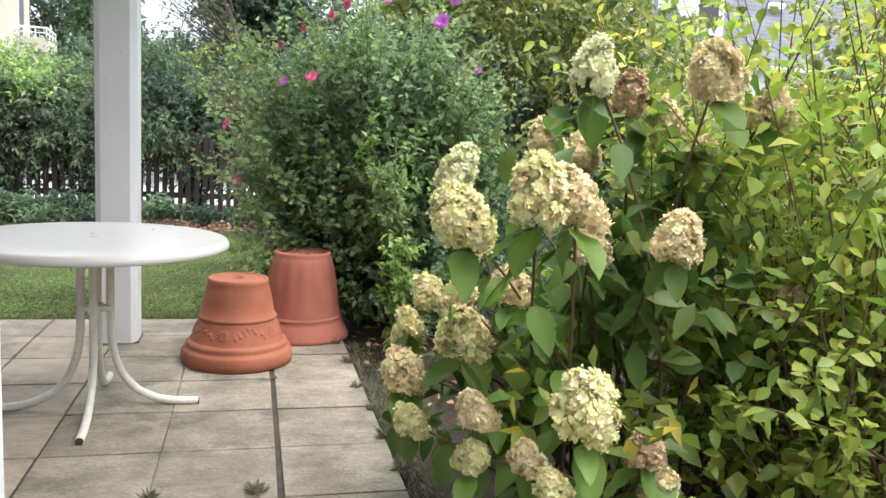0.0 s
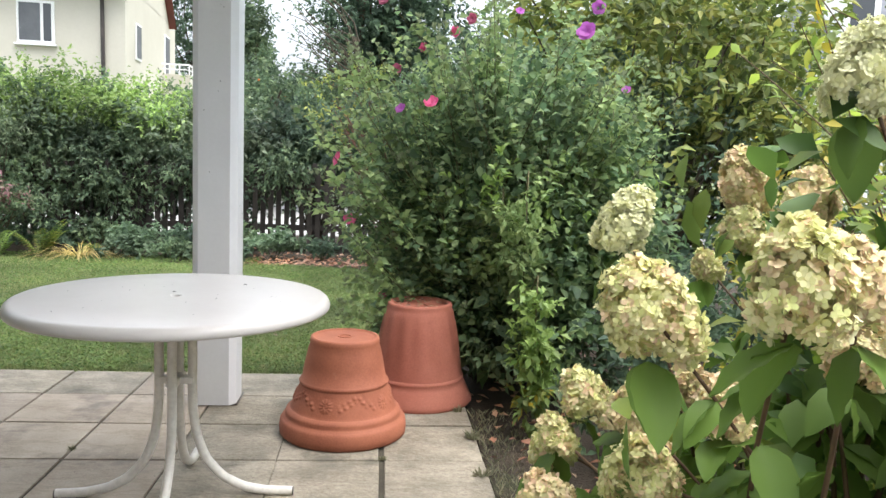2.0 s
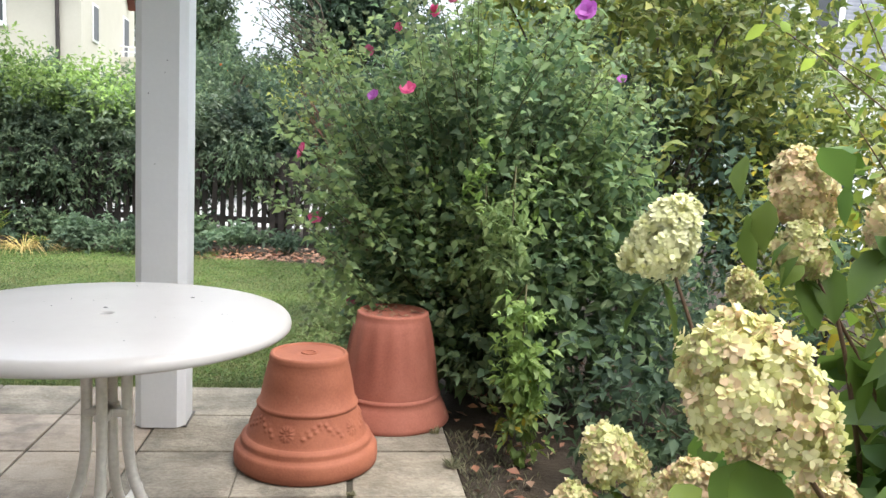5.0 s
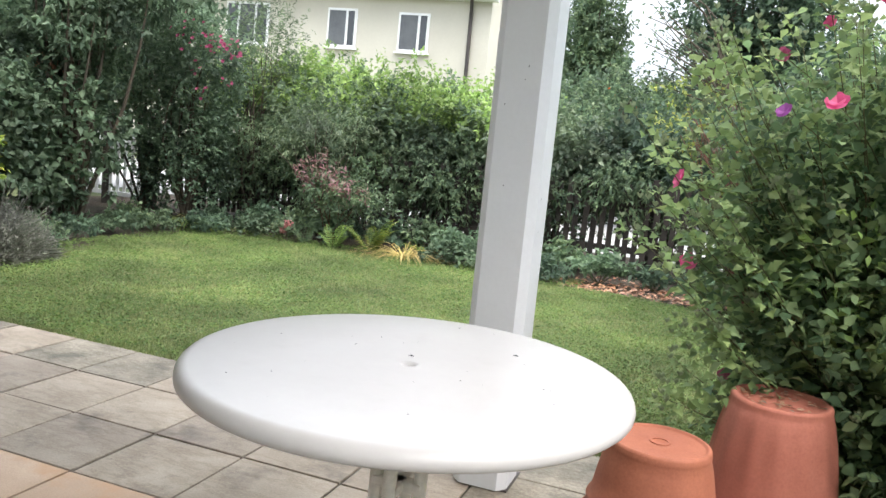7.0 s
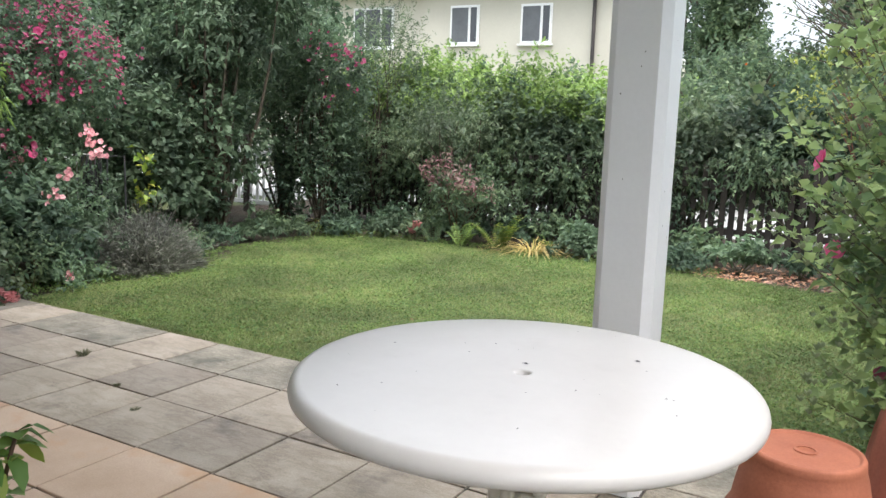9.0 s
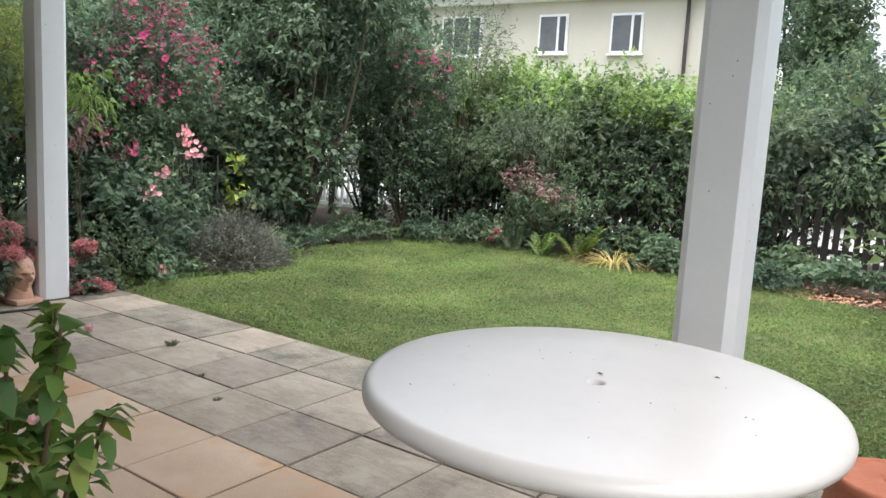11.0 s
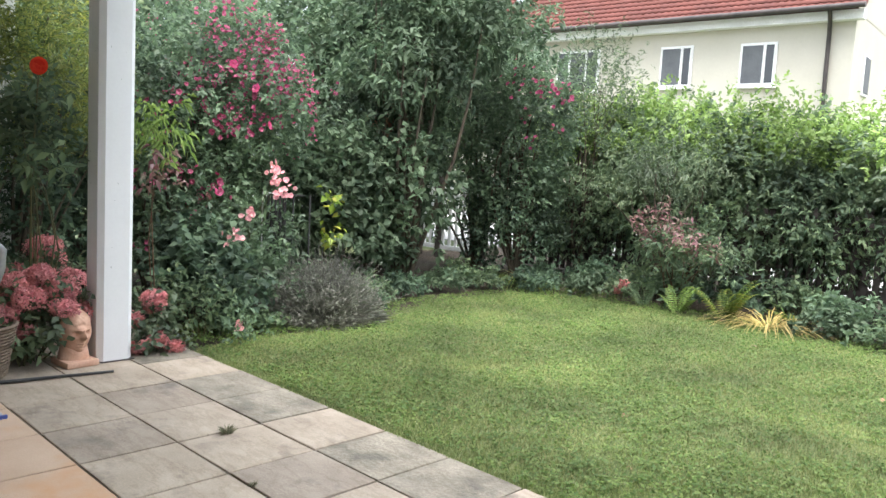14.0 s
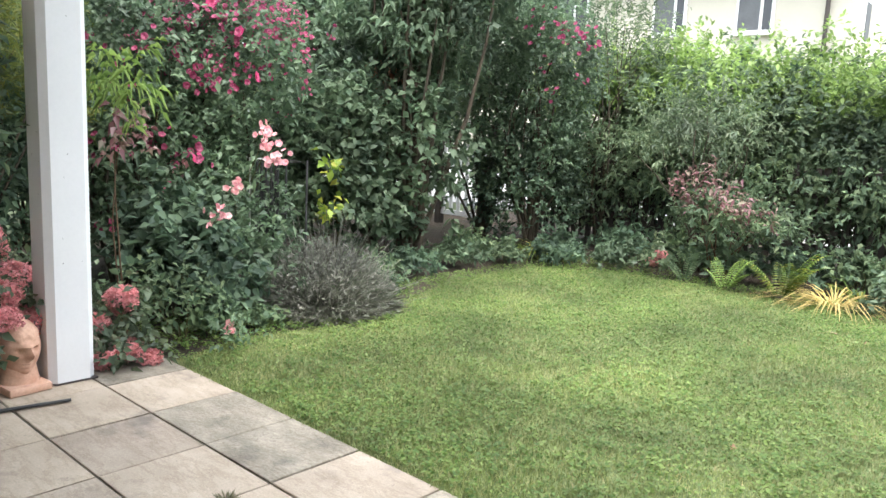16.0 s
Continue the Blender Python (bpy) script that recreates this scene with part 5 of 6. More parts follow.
tube(h, [(-0.15, -0.16, 0.0), (-0.15, -0.16, 0.985), (0.06, -0.16, 0.985)], 0.007, 6)
put("white_rod", h.mesh("white_rod"), FRAME_W, stand, "white metal rod")

# ---- hibiscus by the pots ----
hib = thing("hibiscus_bush", (0.75, 4.95, -0.04), "tall hibiscus bush with grey-green leaves and pink blooms", "hibiscus")
blobs = [(0.1, 0.05, 1.12, 0.6, 0.42, 0.6), (-0.3, 0.08, 1.08, 0.42, 0.38, 0.42), (0.35, -0.05, 0.85, 0.5, 0.4, 0.7), (-0.05, -0.2, 0.6, 0.36, 0.26, 0.5), (0.55, -0.05, 0.5, 0.4, 0.36, 0.5)]
h = Heap()
tips, ways = sprigs(h, blobs, 1000, 12, 0.052, 401, ratio=0.62, twig=0.36, up=1.0, low=-0.85, fine=True, lumps=0.3, out=0.4, jitter=0.3)
put("foliage", h.mesh("foliage"), L_HIB, hib)
s, leafage, fresh, buds = Heap(), Heap(), Heap(), Heap()
branches(s, (0, 0, 0), tips[np.random.RandomState(2).choice(len(tips), 30)], 0.014, 0.004, 403)
rs = np.random.RandomState(402)
for k in range(215):
    # upright wands of uneven height that lean outwards, leafy to the tip
    ax, ay = rs.uniform(-1, 1), rs.uniform(-1, 0.7)
    top = (2.08 - 0.5 * ax * ax - 0.2 * ay * ay + 0.12 * ax) * rs.uniform(0.45, 1.0) if k % 3 else rs.uniform(1.6, 2.12) - 0.4 * ax * ax + 0.12 * ax
    tip = np.array([ax * 0.97 - 0.08, ay * 0.6 - 0.05, top])
    if k >= 150:
        tip = np.array([rs.uniform(-0.85, 0.5), rs.uniform(-0.5, 0.1), rs.uniform(0.45, 1.15)])
    elif tip[2] < 0.9:
        tip[:2] *= 0.75
    t = np.linspace(0, 1, 9)[:, None]
    foot = np.array([rs.uniform(-0.1, 0.15), rs.uniform(-0.1, 0.1), 0])
    line = foot + (tip - foot) * np.hstack([t ** 1.25, t ** 1.25, t]) + rs.normal(size=3) * [0.05, 0.05, 0] * np.sin(t * 3.14)
    tube(s, line, np.linspace(0.006, 0.0012, 9), 4, False)
    n = 84
    u = 1 - rs.uniform(0, 1, n) ** 1.1 * 0.74
    p = np.stack([np.interp(u, t[:, 0], line[:, c]) for c in range(3)], 1)
    o = unit(rs.normal(size=(n, 3)) * [1, 1, 0.5] + [0, -0.25, 0.25])
    reach = rs.uniform(0.0, 0.10, (n, 1)) * (1.15 - u[:, None])  * 2.2
    size = rs.uniform(0.042, 0.078, n) * (1.15 - 0.55 * (u - 0.4))
    young = u > 0.86 + rs.uniform(-0.12, 0.05, n)
    nr = np.array([0, -0.35, 0.8]) + rs.normal(size=(n, 3)) * 0.45
    for heap, sel in ((leafage, ~young), (fresh, young)):
        leaves(heap, (p + o * reach)[sel], (o + [0, 0, 0.15])[sel], nr[sel], (size * np.where(young, 0.9, 1.1))[sel], size[sel] * 0.72, 0.16, 0.25, True, 0.17)
    for q in range(5):
        petals(buds, line[8] + rs.normal(size=3) * [0.022, 0.022, 0.03], [0, 0, 1], 0.013, 5, 1.6, k * 7 + q, 1)
put("outer_growth", leafage.mesh("outer_growth"), L_HIB, hib)
put("top_growth", fresh.mesh("top_growth"), L_TIP, hib, "paler leaves at the branch tips")
tagged(put("tip_growth", buds.mesh("tip_growth"), P_BUD, hib, "grey-green buds on the branch tips"), kind="stuff")
for k, q in enumerate([(0.05, -0.95, 0.38, 0.06, 0.06, 0.36), (0.03, -0.72, 0.85, 0.08, 0.08, 0.34), (0.5, -0.42, 1.15, 0.1, 0.1, 0.5), (-0.05, -0.5, 0.8, 0.08, 0.08, 0.3)]):
    more(hib, [q], L_TIP if k else L_HEDGE_Y, 60 if k else 100, 8, 0.046, 404 + 10 * k, "hanging_spray", "hanging spray of lime leaves", low=-0.95, up=-0.2, shell=0.7, twig=0.1, ratio=0.6)
    tube(s, [(0.1, -0.1, q[2] * 0.8), (q[0], q[1], q[2] + q[5]), (q[0], q[1], q[2] - q[5] * 0.7)], [0.006, 0.004, 0.002], 5, False)
put("woody_frame", s.mesh("woody_frame", True), STEM_G, hib)
more(hib, [(0.05, -0.97, 0.2, 0.05, 0.05, 0.12)], L_YEL, 16, 6, 0.05, 447, "yellow_spray", "yellowed leaves at the foot of the hanging spray", low=-0.9, up=-0.3, shell=0.6, twig=0.08, ratio=0.6)
more(hib, [(0.25, -0.5, 0.5, 0.3, 0.22, 0.5), (0.6, -0.45, 0.55, 0.38, 0.28, 0.55)], L_HIB, 260, 10, 0.06, 449, "low_foliage", low=-0.9, shell=0.5, ratio=0.6, fine=True)
more(hib, [(-0.1, -0.45, 0.75, 0.35, 0.15, 0.45), (0.45, -0.4, 0.8, 0.35, 0.2, 0.5)], L_HEDGE_Y, 60, 8, 0.055, 405, "young_growth", "lighter young shoots", low=-0.4)
FL = [((-0.42, -0.57, 1.49), P_PINK, 0.05), ((-0.56, -0.5, 1.46), P_VIOLET, 0.03), ((0.15, -1.16, 1.75), P_VIOLET, 0.045), ((-0.866, -0.2, 1.21), P_PINK, 0.045), ((-0.805, -0.04, 0.886), P_PINK, 0.05), ((-0.62, -0.2, 0.5), P_ROSE, 0.025), ((-0.45, -0.3, 1.78), P_PINK, 0.032), ((-0.2, -0.2, 1.95), P_ROSE, 0.036), ((-0.58, -0.2, 1.68), P_ROSE, 0.032), ((0.4, -0.4, 2.0), P_VIOLET, 0.035), ((0.55, -0.45, 1.6), P_VIOLET, 0.03), ((-0.3, -0.4, 1.85), P_PINK, 0.035), ((-0.65, -0.3, 2.0), P_ROSE, 0.035), ((0.0, -0.45, 1.95), P_VIOLET, 0.03)]
h, s = Heap(), Heap()
rs = np.random.RandomState(88)
for k, (c, m, r) in enumerate(FL):
    c = np.array(c)
    f0 = np.array([0.0, 0.0, c[2] * 0.55])
    t = np.linspace(0, 1, 7)[:, None]
    pts = f0 + (c - f0) * t + np.array([0, 0, 0.12]) * np.sin(t * 3.14)
    tube(s, pts, np.linspace(0.0035, 0.0015, 7), 5, False)
    n = 46
    p = f0 + (c - f0) * rs.uniform(0.35, 0.97, (n, 1)) + rs.normal(size=(n, 3)) * 0.045 + [0, 0, 0.04]
    leaves(h, p, rs.normal(size=(n, 3)) + [0, 0, 0.4], np.array([0, 0, 1.0]) + rs.normal(size=(n, 3)) * 0.4, rs.uniform(0.03, 0.06, n), rs.uniform(0.02, 0.036, n), 0.15, 0.2, True)
put("flowering_growth", s.mesh("flowering_growth", True), STEM_G, hib)
put("twig_foliage", h.mesh("twig_foliage"), L_HIB, hib)
for k, (c, m, r) in enumerate(FL):
    r = r * 0.85
    blossoms(hib, [c], [(-0.3, -0.9, 0.25)], m, r, 410 + k, "hibiscus_bloom")
h = Heap()
sel = np.random.RandomState(7).permutation(len(tips))[:170]
for k in sel:
    for j in range(3):
        c = tips[k] + ways[k] * 0.26 + np.random.RandomState(k * 3 + j).normal(size=3) * 0.014
        petals(h, c, [0, 0, 1], 0.012, 5, 1.6, int(k), 1)
tagged(put("bud_growth", h.mesh("bud_growth"), P_BUD, hib, "small grey-green buds"), kind="stuff")

for k, (x, y, q) in enumerate([(1.2, 3.65, 0.28), (1.55, 4.3, 0.4), (1.0, 4.45, 0.3), (1.9, 4.9, 0.6)]):
    bush("undergrowth", (x, y, -0.04), "dark leafy undergrowth on the shaded bed", "plant", [(0, 0, q * 0.5, q * 0.9 + 0.12, q * 0.7 + 0.12, q * 0.75)], L_DARK if k % 2 else L_HEDGE, int(30 + 200 * q), 8, 0.055, 440 + k, 0, None, "border plants", low=-0.2, shell=0.6, twig=0.1)

# taller yellow-green shrubs behind
b, tips, _ = bush("dogwood_shrub", (2.1, 6.3, -0.04), "tall yellow-green shrub with dark twisting branches", "shrub", [(0, 0, 2.0, 0.9, 0.7, 0.8), (0.9, 0.1, 1.8, 0.8, 0.7, 0.9), (-0.5, 0.2, 2.4, 0.7, 0.6, 0.6), (0.2, 0, 1.0, 0.9, 0.6, 0.7)], L_OLIVE, 1150, 9, 0.095, 421, 26, BARK, "tall shrubs", r0=0.022, ratio=0.5, low=-0.7)
# lower leaves coloured darker than the crown, standing in for shade beneath it
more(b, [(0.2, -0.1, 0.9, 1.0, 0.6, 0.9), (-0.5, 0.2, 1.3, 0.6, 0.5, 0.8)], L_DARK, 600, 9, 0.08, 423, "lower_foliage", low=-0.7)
bush("dogwood_shrub", (4.9, 5.0, -0.04), "broad yellow-green shrub with thin branches", "shrub", [(0, 0, 1.7, 0.9, 0.8, 0.9), (0.8, -0.3, 1.5, 0.9, 0.8, 1.0), (0.2, -0.5, 1.0, 0.9, 0.7, 0.9)], L_OLIVE, 1000, 9, 0.095, 425, 22, BARK, "tall shrubs", r0=0.02, ratio=0.5, low=-0.7)
bush("dogwood_shrub", (0.9, 8.2, -0.04), "leafy shrub between the hibiscus and the fence", "shrub", [(0, 0, 1.3, 0.7, 0.6, 0.8), (0.5, 0, 1.8, 0.7, 0.6, 0.7)], L_HEDGE, 700, 9, 0.08, 427, 20, BARK, "tall shrubs", r0=0.02, ratio=0.5, low=-0.7)
bush("quince_shrub", (0.3, 9.2, -0.04), "bare-stemmed shrub with russet leaves by the fence", "shrub", [(-0.25, -0.1, 1.35, 0.5, 0.35, 0.5), (-0.55, 0, 1.75, 0.45, 0.35, 0.45), (0.1, 0, 1.0, 0.4, 0.35, 0.5)], L_OLIVE, 230, 7, 0.055, 429, 70, STEM_R, "tall shrubs", r0=0.012, low=-0.8)

# ---- hydrangea ----
hyd = thing("hydrangea_bush", (1.05, 2.1, -0.04), "panicle hydrangea with cream flower heads turning blush", "hydrangea")
BLOOMS = [
    # x, y, z, radius, height, kind
    (0.847, 1.89, 1.353, 0.066, 0.15, 1), (0.512, 1.826, 0.969, 0.096, 0.15, 0), (0.618, 1.612, 1.053, 0.080, 0.155, 0), (0.712, 1.63, 1.04, 0.070, 0.14, 2),
    (0.652, 2.41, 1.065, 0.078, 0.145, 1), (0.99, 2.54, 1.163, 0.082, 0.145, 2), (0.994, 2.254, 1.138, 0.062, 0.11, 2), (0.98, 2.7, 0.93, 0.046, 0.07, 0),
    (0.572, 2.35, 0.675, 0.066, 0.12, 0), (0.519, 2.403, 0.539, 0.070, 0.11, 0), (0.577, 1.989, 0.642, 0.080, 0.15, 0), (0.482, 2.27, 0.46, 0.080, 0.12, 2), (0.58, 1.832, 0.489, 0.060, 0.10, 2),
    (0.691, 1.453, 0.628, 0.086, 0.15, 0), (0.472, 2.101, 0.364, 0.056, 0.09, 0), (0.58, 1.85, 0.36, 0.052, 0.09, 0), (0.70, 1.78, 0.38, 0.050, 0.09, 2), (0.93, 1.62, 0.46, 0.055, 0.09, 3),
    (1.103, 1.749, 1.342, 0.082, 0.13, 2), (0.998, 1.982, 1.299, 0.056, 0.12, 3), (1.164, 2.089, 1.247, 0.058, 0.10, 2), (0.948, 1.60, 0.962, 0.066, 0.11, 2), (0.96, 2.47, 1.045, 0.06, 0.10, 0), (0.93, 2.1, 0.98, 0.05, 0.08, 2),
    (1.38, 1.9, 1.28, 0.07, 0.10, 2), (1.3, 2.1, 1.15, 0.06, 0.10, 2), (0.86, 1.85, 0.90, 0.055, 0.08, 2), (1.5, 1.9, 0.75, 0.06, 0.09, 3), (0.66, 2.15, 0.60, 0.06, 0.1, 2), (1.15, 2.3, 0.8, 0.06, 0.1, 2), (0.75, 1.72, 0.33, 0.05, 0.08, 0), (0.60, 2.12, 0.72, 0.06, 0.11, 2), (0.70, 1.95, 0.78, 0.055, 0.10, 2), (0.78, 2.25, 0.72, 0.055, 0.10, 2), (0.50, 2.32, 0.60, 0.045, 0.08, 0), (1.0, 1.65, 0.35, 0.05, 0.08, 2),
]
O = np.array(hyd.location)


def panicle(c, r, hgt, lean, seed):
    """Four-petalled florets in loose tufts over a blunt uneven cone, with buds standing out."""
    rs = np.random.RandomState(seed)
    tufts = 15 + rs.randint(6)
    tt = (np.arange(tufts) + rs.uniform(0, 1, tufts)) / tufts * 0.86 + 0.06
    ta = np.arange(tufts) * 2.4 + rs.uniform(-0.5, 0.5, tufts)
    width = 1.85 * tt ** 0.34 * (1 - tt) ** 0.78 * rs.uniform(0.72, 1.02, tufts)
    mids = np.stack([np.cos(ta) * width * r, np.sin(ta) * width * r, (tt - 0.44) * hgt * 1.24], 1) * 0.74
    n = int(420 + 10500 * r)
    k = rs.randint(tufts, size=n)
    d = unit(rs.normal(size=(n, 3)))
    way = unit(mids / [r, r, hgt * 0.55] + [0, 0, 0.15])[k]
    d = unit(d + way * 0.75)
    reach = r * rs.uniform(0.30, 0.50, n) * (rs.uniform(0.85, 1.2, tufts) * (1.16 - 0.42 * tt))[k]
    loc = mids[k] + d * reach[:, None]
    nr = unit(d * 0.6 + way * 0.6 + rs.normal(size=(n, 3)) * 0.42)
    loc += np.array(lean) * loc[:, 2:3] + c
    a = unit(np.cross(nr, rs.normal(size=(n, 3))))
    b = np.cross(nr, a)
    size = rs.uniform(0.0068, 0.0118, n)
    buds = rs.uniform(size=n) > 0.92
    size[buds] *= 0.45
    loc[buds] += d[buds] * r * 0.14
    size = size[:, None]
    vs = [loc]
    for k in range(4):
        u = (a, b, -a, -b)[k]
        w = (b, -a, -b, a)[k]
        lift = nr * rs.uniform(-0.25, 0.75, (n, 1))
        vs += [loc + (u * 0.5 + w * 0.46 + lift * 0.5) * size, loc + (u * 0.98 + w * 0.26 + lift) * size, loc + (u * 0.98 - w * 0.26 + lift) * size, loc + (u * 0.5 - w * 0.46 + lift * 0.5) * size]
    v = np.stack(vs, 1).reshape(-1, 3)
    i = np.arange(n)[:, None] * 17
    h = Heap()
    h.add(v, np.concatenate([i + [0, 1 + 4 * k, 2 + 4 * k, 3 + 4 * k, 4 + 4 * k] for k in range(4)]))
    return h.mesh("bloom")


stems = Heap()
rs = np.random.RandomState(77)
knots = []
for k, (x, y, z, r, hgt, kind) in enumerate(BLOOMS):
    c = np.array([x, y, z]) - O
    lean = np.array([rs.uniform(-0.5, 0.1), rs.uniform(-0.5, 0.2), 0])
    if k == 4:
        lean = np.array([0.35, -0.1, 0])
    put("bloom", panicle(c, r * 0.80, hgt * 0.92, lean, 500 + k), (P_CREAM, P_WHITE, P_BLUSH, P_RUST)[kind], hyd, ("cream-green flower head", "white flower head", "blush flower head", "faded rusty flower head")[kind])
    foot = np.array([rs.uniform(-0.15, 0.2), rs.uniform(-0.2, 0.2), 0])
    t = np.linspace(0, 1, 7)[:, None]
    way = c - foot
    pts = foot + way * np.hstack([t ** 1.5, t ** 1.5, t ** 0.8]) + rs.normal(size=3) * 0.03 * np.sin(t * 3.14)
    tube(stems, pts, np.linspace(0.007, 0.003, 7), 6, False)
    for j in (3, 4, 5):
        knots.append((pts[j], unit(pts[j + 1] - pts[j])))
    knots.append((c - [0, 0, hgt * 0.5], np.array([0, 0, 1.0])))
put("stalk_frame", stems.mesh("stalk_frame", True), STEM_B, hyd)


def big_leaf(seed, length=0.12, width=0.066):
    """A pointed oval leaf with a sunken midrib, veins and a curled blade."""
    rs = np.random.RandomState(seed)
    nl, nw = 9, 7
    v = []
    curl, twist, droop = rs.uniform(0.15, 0.45), rs.uniform(-0.3, 0.3), rs.uniform(0.15, 0.6)
    for i in range(nl):
        t = i / (nl - 1)
        w = width / 2 * (math.sin(math.pi * t ** 0.75) ** 0.85 if 0 < t < 1 else 0.0) + 0.0008
        for j in range(nw):
            u = j / (nw - 1) * 2 - 1
            z = curl * w * abs(u) ** 1.4 - droop * length * t * t * 0.6 + 0.0022 * math.sin(t * 26 - abs(u) * 5) * abs(u) + twist * u * w * t
            v.append((t * length, u * w, z))
    f = [(i * nw + j, (i + 1) * nw + j, (i + 1) * nw + j + 1, i * nw + j + 1) for i in range(nl - 1) for j in range(nw - 1)]
    me = Heap().add(v, f).mesh("leaf", True)
    me.materials.append(L_HYD)
    return me


leaf_meshes = [big_leaf(600 + k, 0.105 + 0.006 * k, 0.056 + 0.004 * k) for k in range(6)]
leaf_mats = [L_HYD]
for k, (p, d) in enumerate(knots):
    for j in range(2 if k % 4 else 3):
        ob = new("leaf", leaf_meshes[rs.randint(6)])
        ob.parent = hyd
        ob.location = Vector(p)
        yaw = rs.uniform(0, 6.283)
        s = rs.uniform(0.7, 1.25)
        ob.matrix_local = Matrix.Translation(Vector(p)) @ Matrix.Rotation(yaw, 4, "Z") @ Matrix.Rotation(rs.uniform(0.2, 1.15), 4, "Y") @ Matrix.Rotation(rs.uniform(-0.4, 0.4), 4, "X") @ Matrix.Scale(s, 4)
more(hyd, [(0.05, 0.0, 0.75, 0.42, 0.38, 0.55), (0.1, 0.1, 0.4, 0.5, 0.45, 0.4)], L_HYD, 130, 6, 0.10, 611, "inner_foliage", ratio=0.55, fine=True, low=-0.6, shell=0.5)
more(hyd, [(0.0, -0.25, 0.3, 0.45, 0.3, 0.3)], L_YEL, 30, 5, 0.08, 613, "yellow_foliage", "yellowed and brown leaves", ratio=0.5, low=-0.6, shell=0.6)

more(hyd, [(0.45, -0.35, 0.35, 0.5, 0.35, 0.35), (0.5, 0.2, 0.7, 0.45, 0.4, 0.5), (0.35, -0.1, 0.95, 0.35, 0.3, 0.35)], L_LIME, 190, 7, 0.075, 615, "side_foliage", ratio=0.5, fine=True, low=-0.7, shell=0.6)

# airy shrub with small leaves on thin arching branches, beside the hydrangea
air = thing("spiraea_bush", (1.75, 2.0, -0.04), "airy shrub with small yellow-green leaves on arching twigs", "shrub", "tall shrubs")
rs = np.random.RandomState(91)
s, h1, h2 = Heap(), Heap(), Heap()
for k in range(330):
    foot = np.array([rs.uniform(-0.3, 0.5), rs.uniform(-0.5, 0.6), 0])
    tip = np.array([rs.uniform(-0.75, 1.2), rs.uniform(-0.75, 1.0), rs.uniform(0.4, 2.0)])
    t = np.linspace(0, 1, 12)[:, None]
    pts = foot + (tip - foot) * np.hstack([t ** 1.5, t ** 1.5, t ** 0.75]) + rs.normal(size=3) * 0.06 * np.sin(t * 3.14)
    tube(s, pts, np.linspace(0.005, 0.0015, 12), 4, False)
    n = 56
    q = rs.uniform(0.2, 1, n)
    p = np.stack([np.interp(q, t[:, 0], pts[:, c]) for c in range(3)], 1)
    d = unit(rs.normal(size=(n, 3)) + unit(tip - foot) * 0.6)
    leaves(h1 if k % 7 else h2, p + d * 0.012, d, np.array([0, 0, 1.0]) + rs.normal(size=(n, 3)) * 0.5, rs.uniform(0.032, 0.062, n), rs.uniform(0.017, 0.034, n), 0.12, 0.15, True)
put("woody_frame", s.mesh("woody_frame", True), STEM_B, air)
put("foliage", h1.mesh("foliage"), L_LIME, air)
put("yellow_foliage", h2.mesh("yellow_foliage"), L_YEL, air, "yellowing leaves")
bush("spiraea_bush", (2.6, 2.9, -0.04), "dense yellow-green shrub behind the hydrangea", "shrub", [(0, 0, 0.8, 0.8, 0.7, 0.75), (-0.5, 0.5, 0.7, 0.7, 0.6, 0.7), (0.3, -0.6, 0.7, 0.7, 0.7, 0.7)], L_YEL, 900, 9, 0.05, 621, 22, STEM_B, "tall shrubs", r0=0.012, low=-0.5, up=0.8)
for k, (x, y) in enumerate([(3.2, 5.7), (3.7, 4.3), (4.3, 3.2)]):
    bush("hedge_shrub", (x, y, -0.04), "dense green shrub closing the bed behind the hydrangea", "shrub", [(0, 0, 0.8, 0.7, 0.6, 0.8), (0.5, 0.4, 1.0, 0.6, 0.6, 0.7)], L_HEDGE if k % 2 else L_OLIVE, 620, 9, 0.075, 640 + k, 12, BARK, "tall shrubs", r0=0.015, low=-0.8)
bush("undergrowth", (1.6, 3.6, -0.04), "dark undergrowth between the hydrangea and the hibiscus", "plant", [(0, 0, 0.35, 0.6, 0.5, 0.4), (0.5, 0.6, 0.6, 0.6, 0.5, 0.6)], L_DARK, 200, 8, 0.06, 625, 8, STEM_G, "border plants", r0=0.008, low=-0.3)

# potted shrub standing near the house wall
pp = thing("potted_shrub", (-1.09, 2.31, 0), "leafy potted shrub with orange-pink buds", "potted plant")
part("pot", lathe([(0.10, 0.0), (0.11, 0.0), (0.155, 0.24), (0.165, 0.245), (0.165, 0.28), (0.150, 0.285), (0.145, 0.25), (0.0, 0.25)], 40), TERRA, pp, smooth=True)
h, s = Heap(), Heap()
rs = np.random.RandomState(33)
for k in range(13):
    a, q = k * 2.4, 0.18 * math.sqrt((k + 0.5) / 13)
    tip = np.array([q * math.cos(a), q * math.sin(a) * 0.8, rs.uniform(0.66, 0.86)])
    pts = np.array([(0.02 * math.cos(a), 0.02 * math.sin(a), 0.25), tip * [0.5, 0.5, 0.62], tip])
    tube(s, pts, [0.006, 0.005, 0.003], 6, False)
    n = 90
    t = rs.uniform(0.35, 1, n)
    p = np.stack([np.interp(t, [0, 0.6, 1], pts[:, c]) for c in range(3)], 1)
    d = unit(rs.normal(size=(n, 3)) + [0, 0, 0.35])
    leaves(h, p, d, np.array([0, 0, 1.0]) + rs.normal(size=(n, 3)) * 0.4, rs.uniform(0.03, 0.052, n), rs.uniform(0.026, 0.04, n), 0.12, 0.45, True)
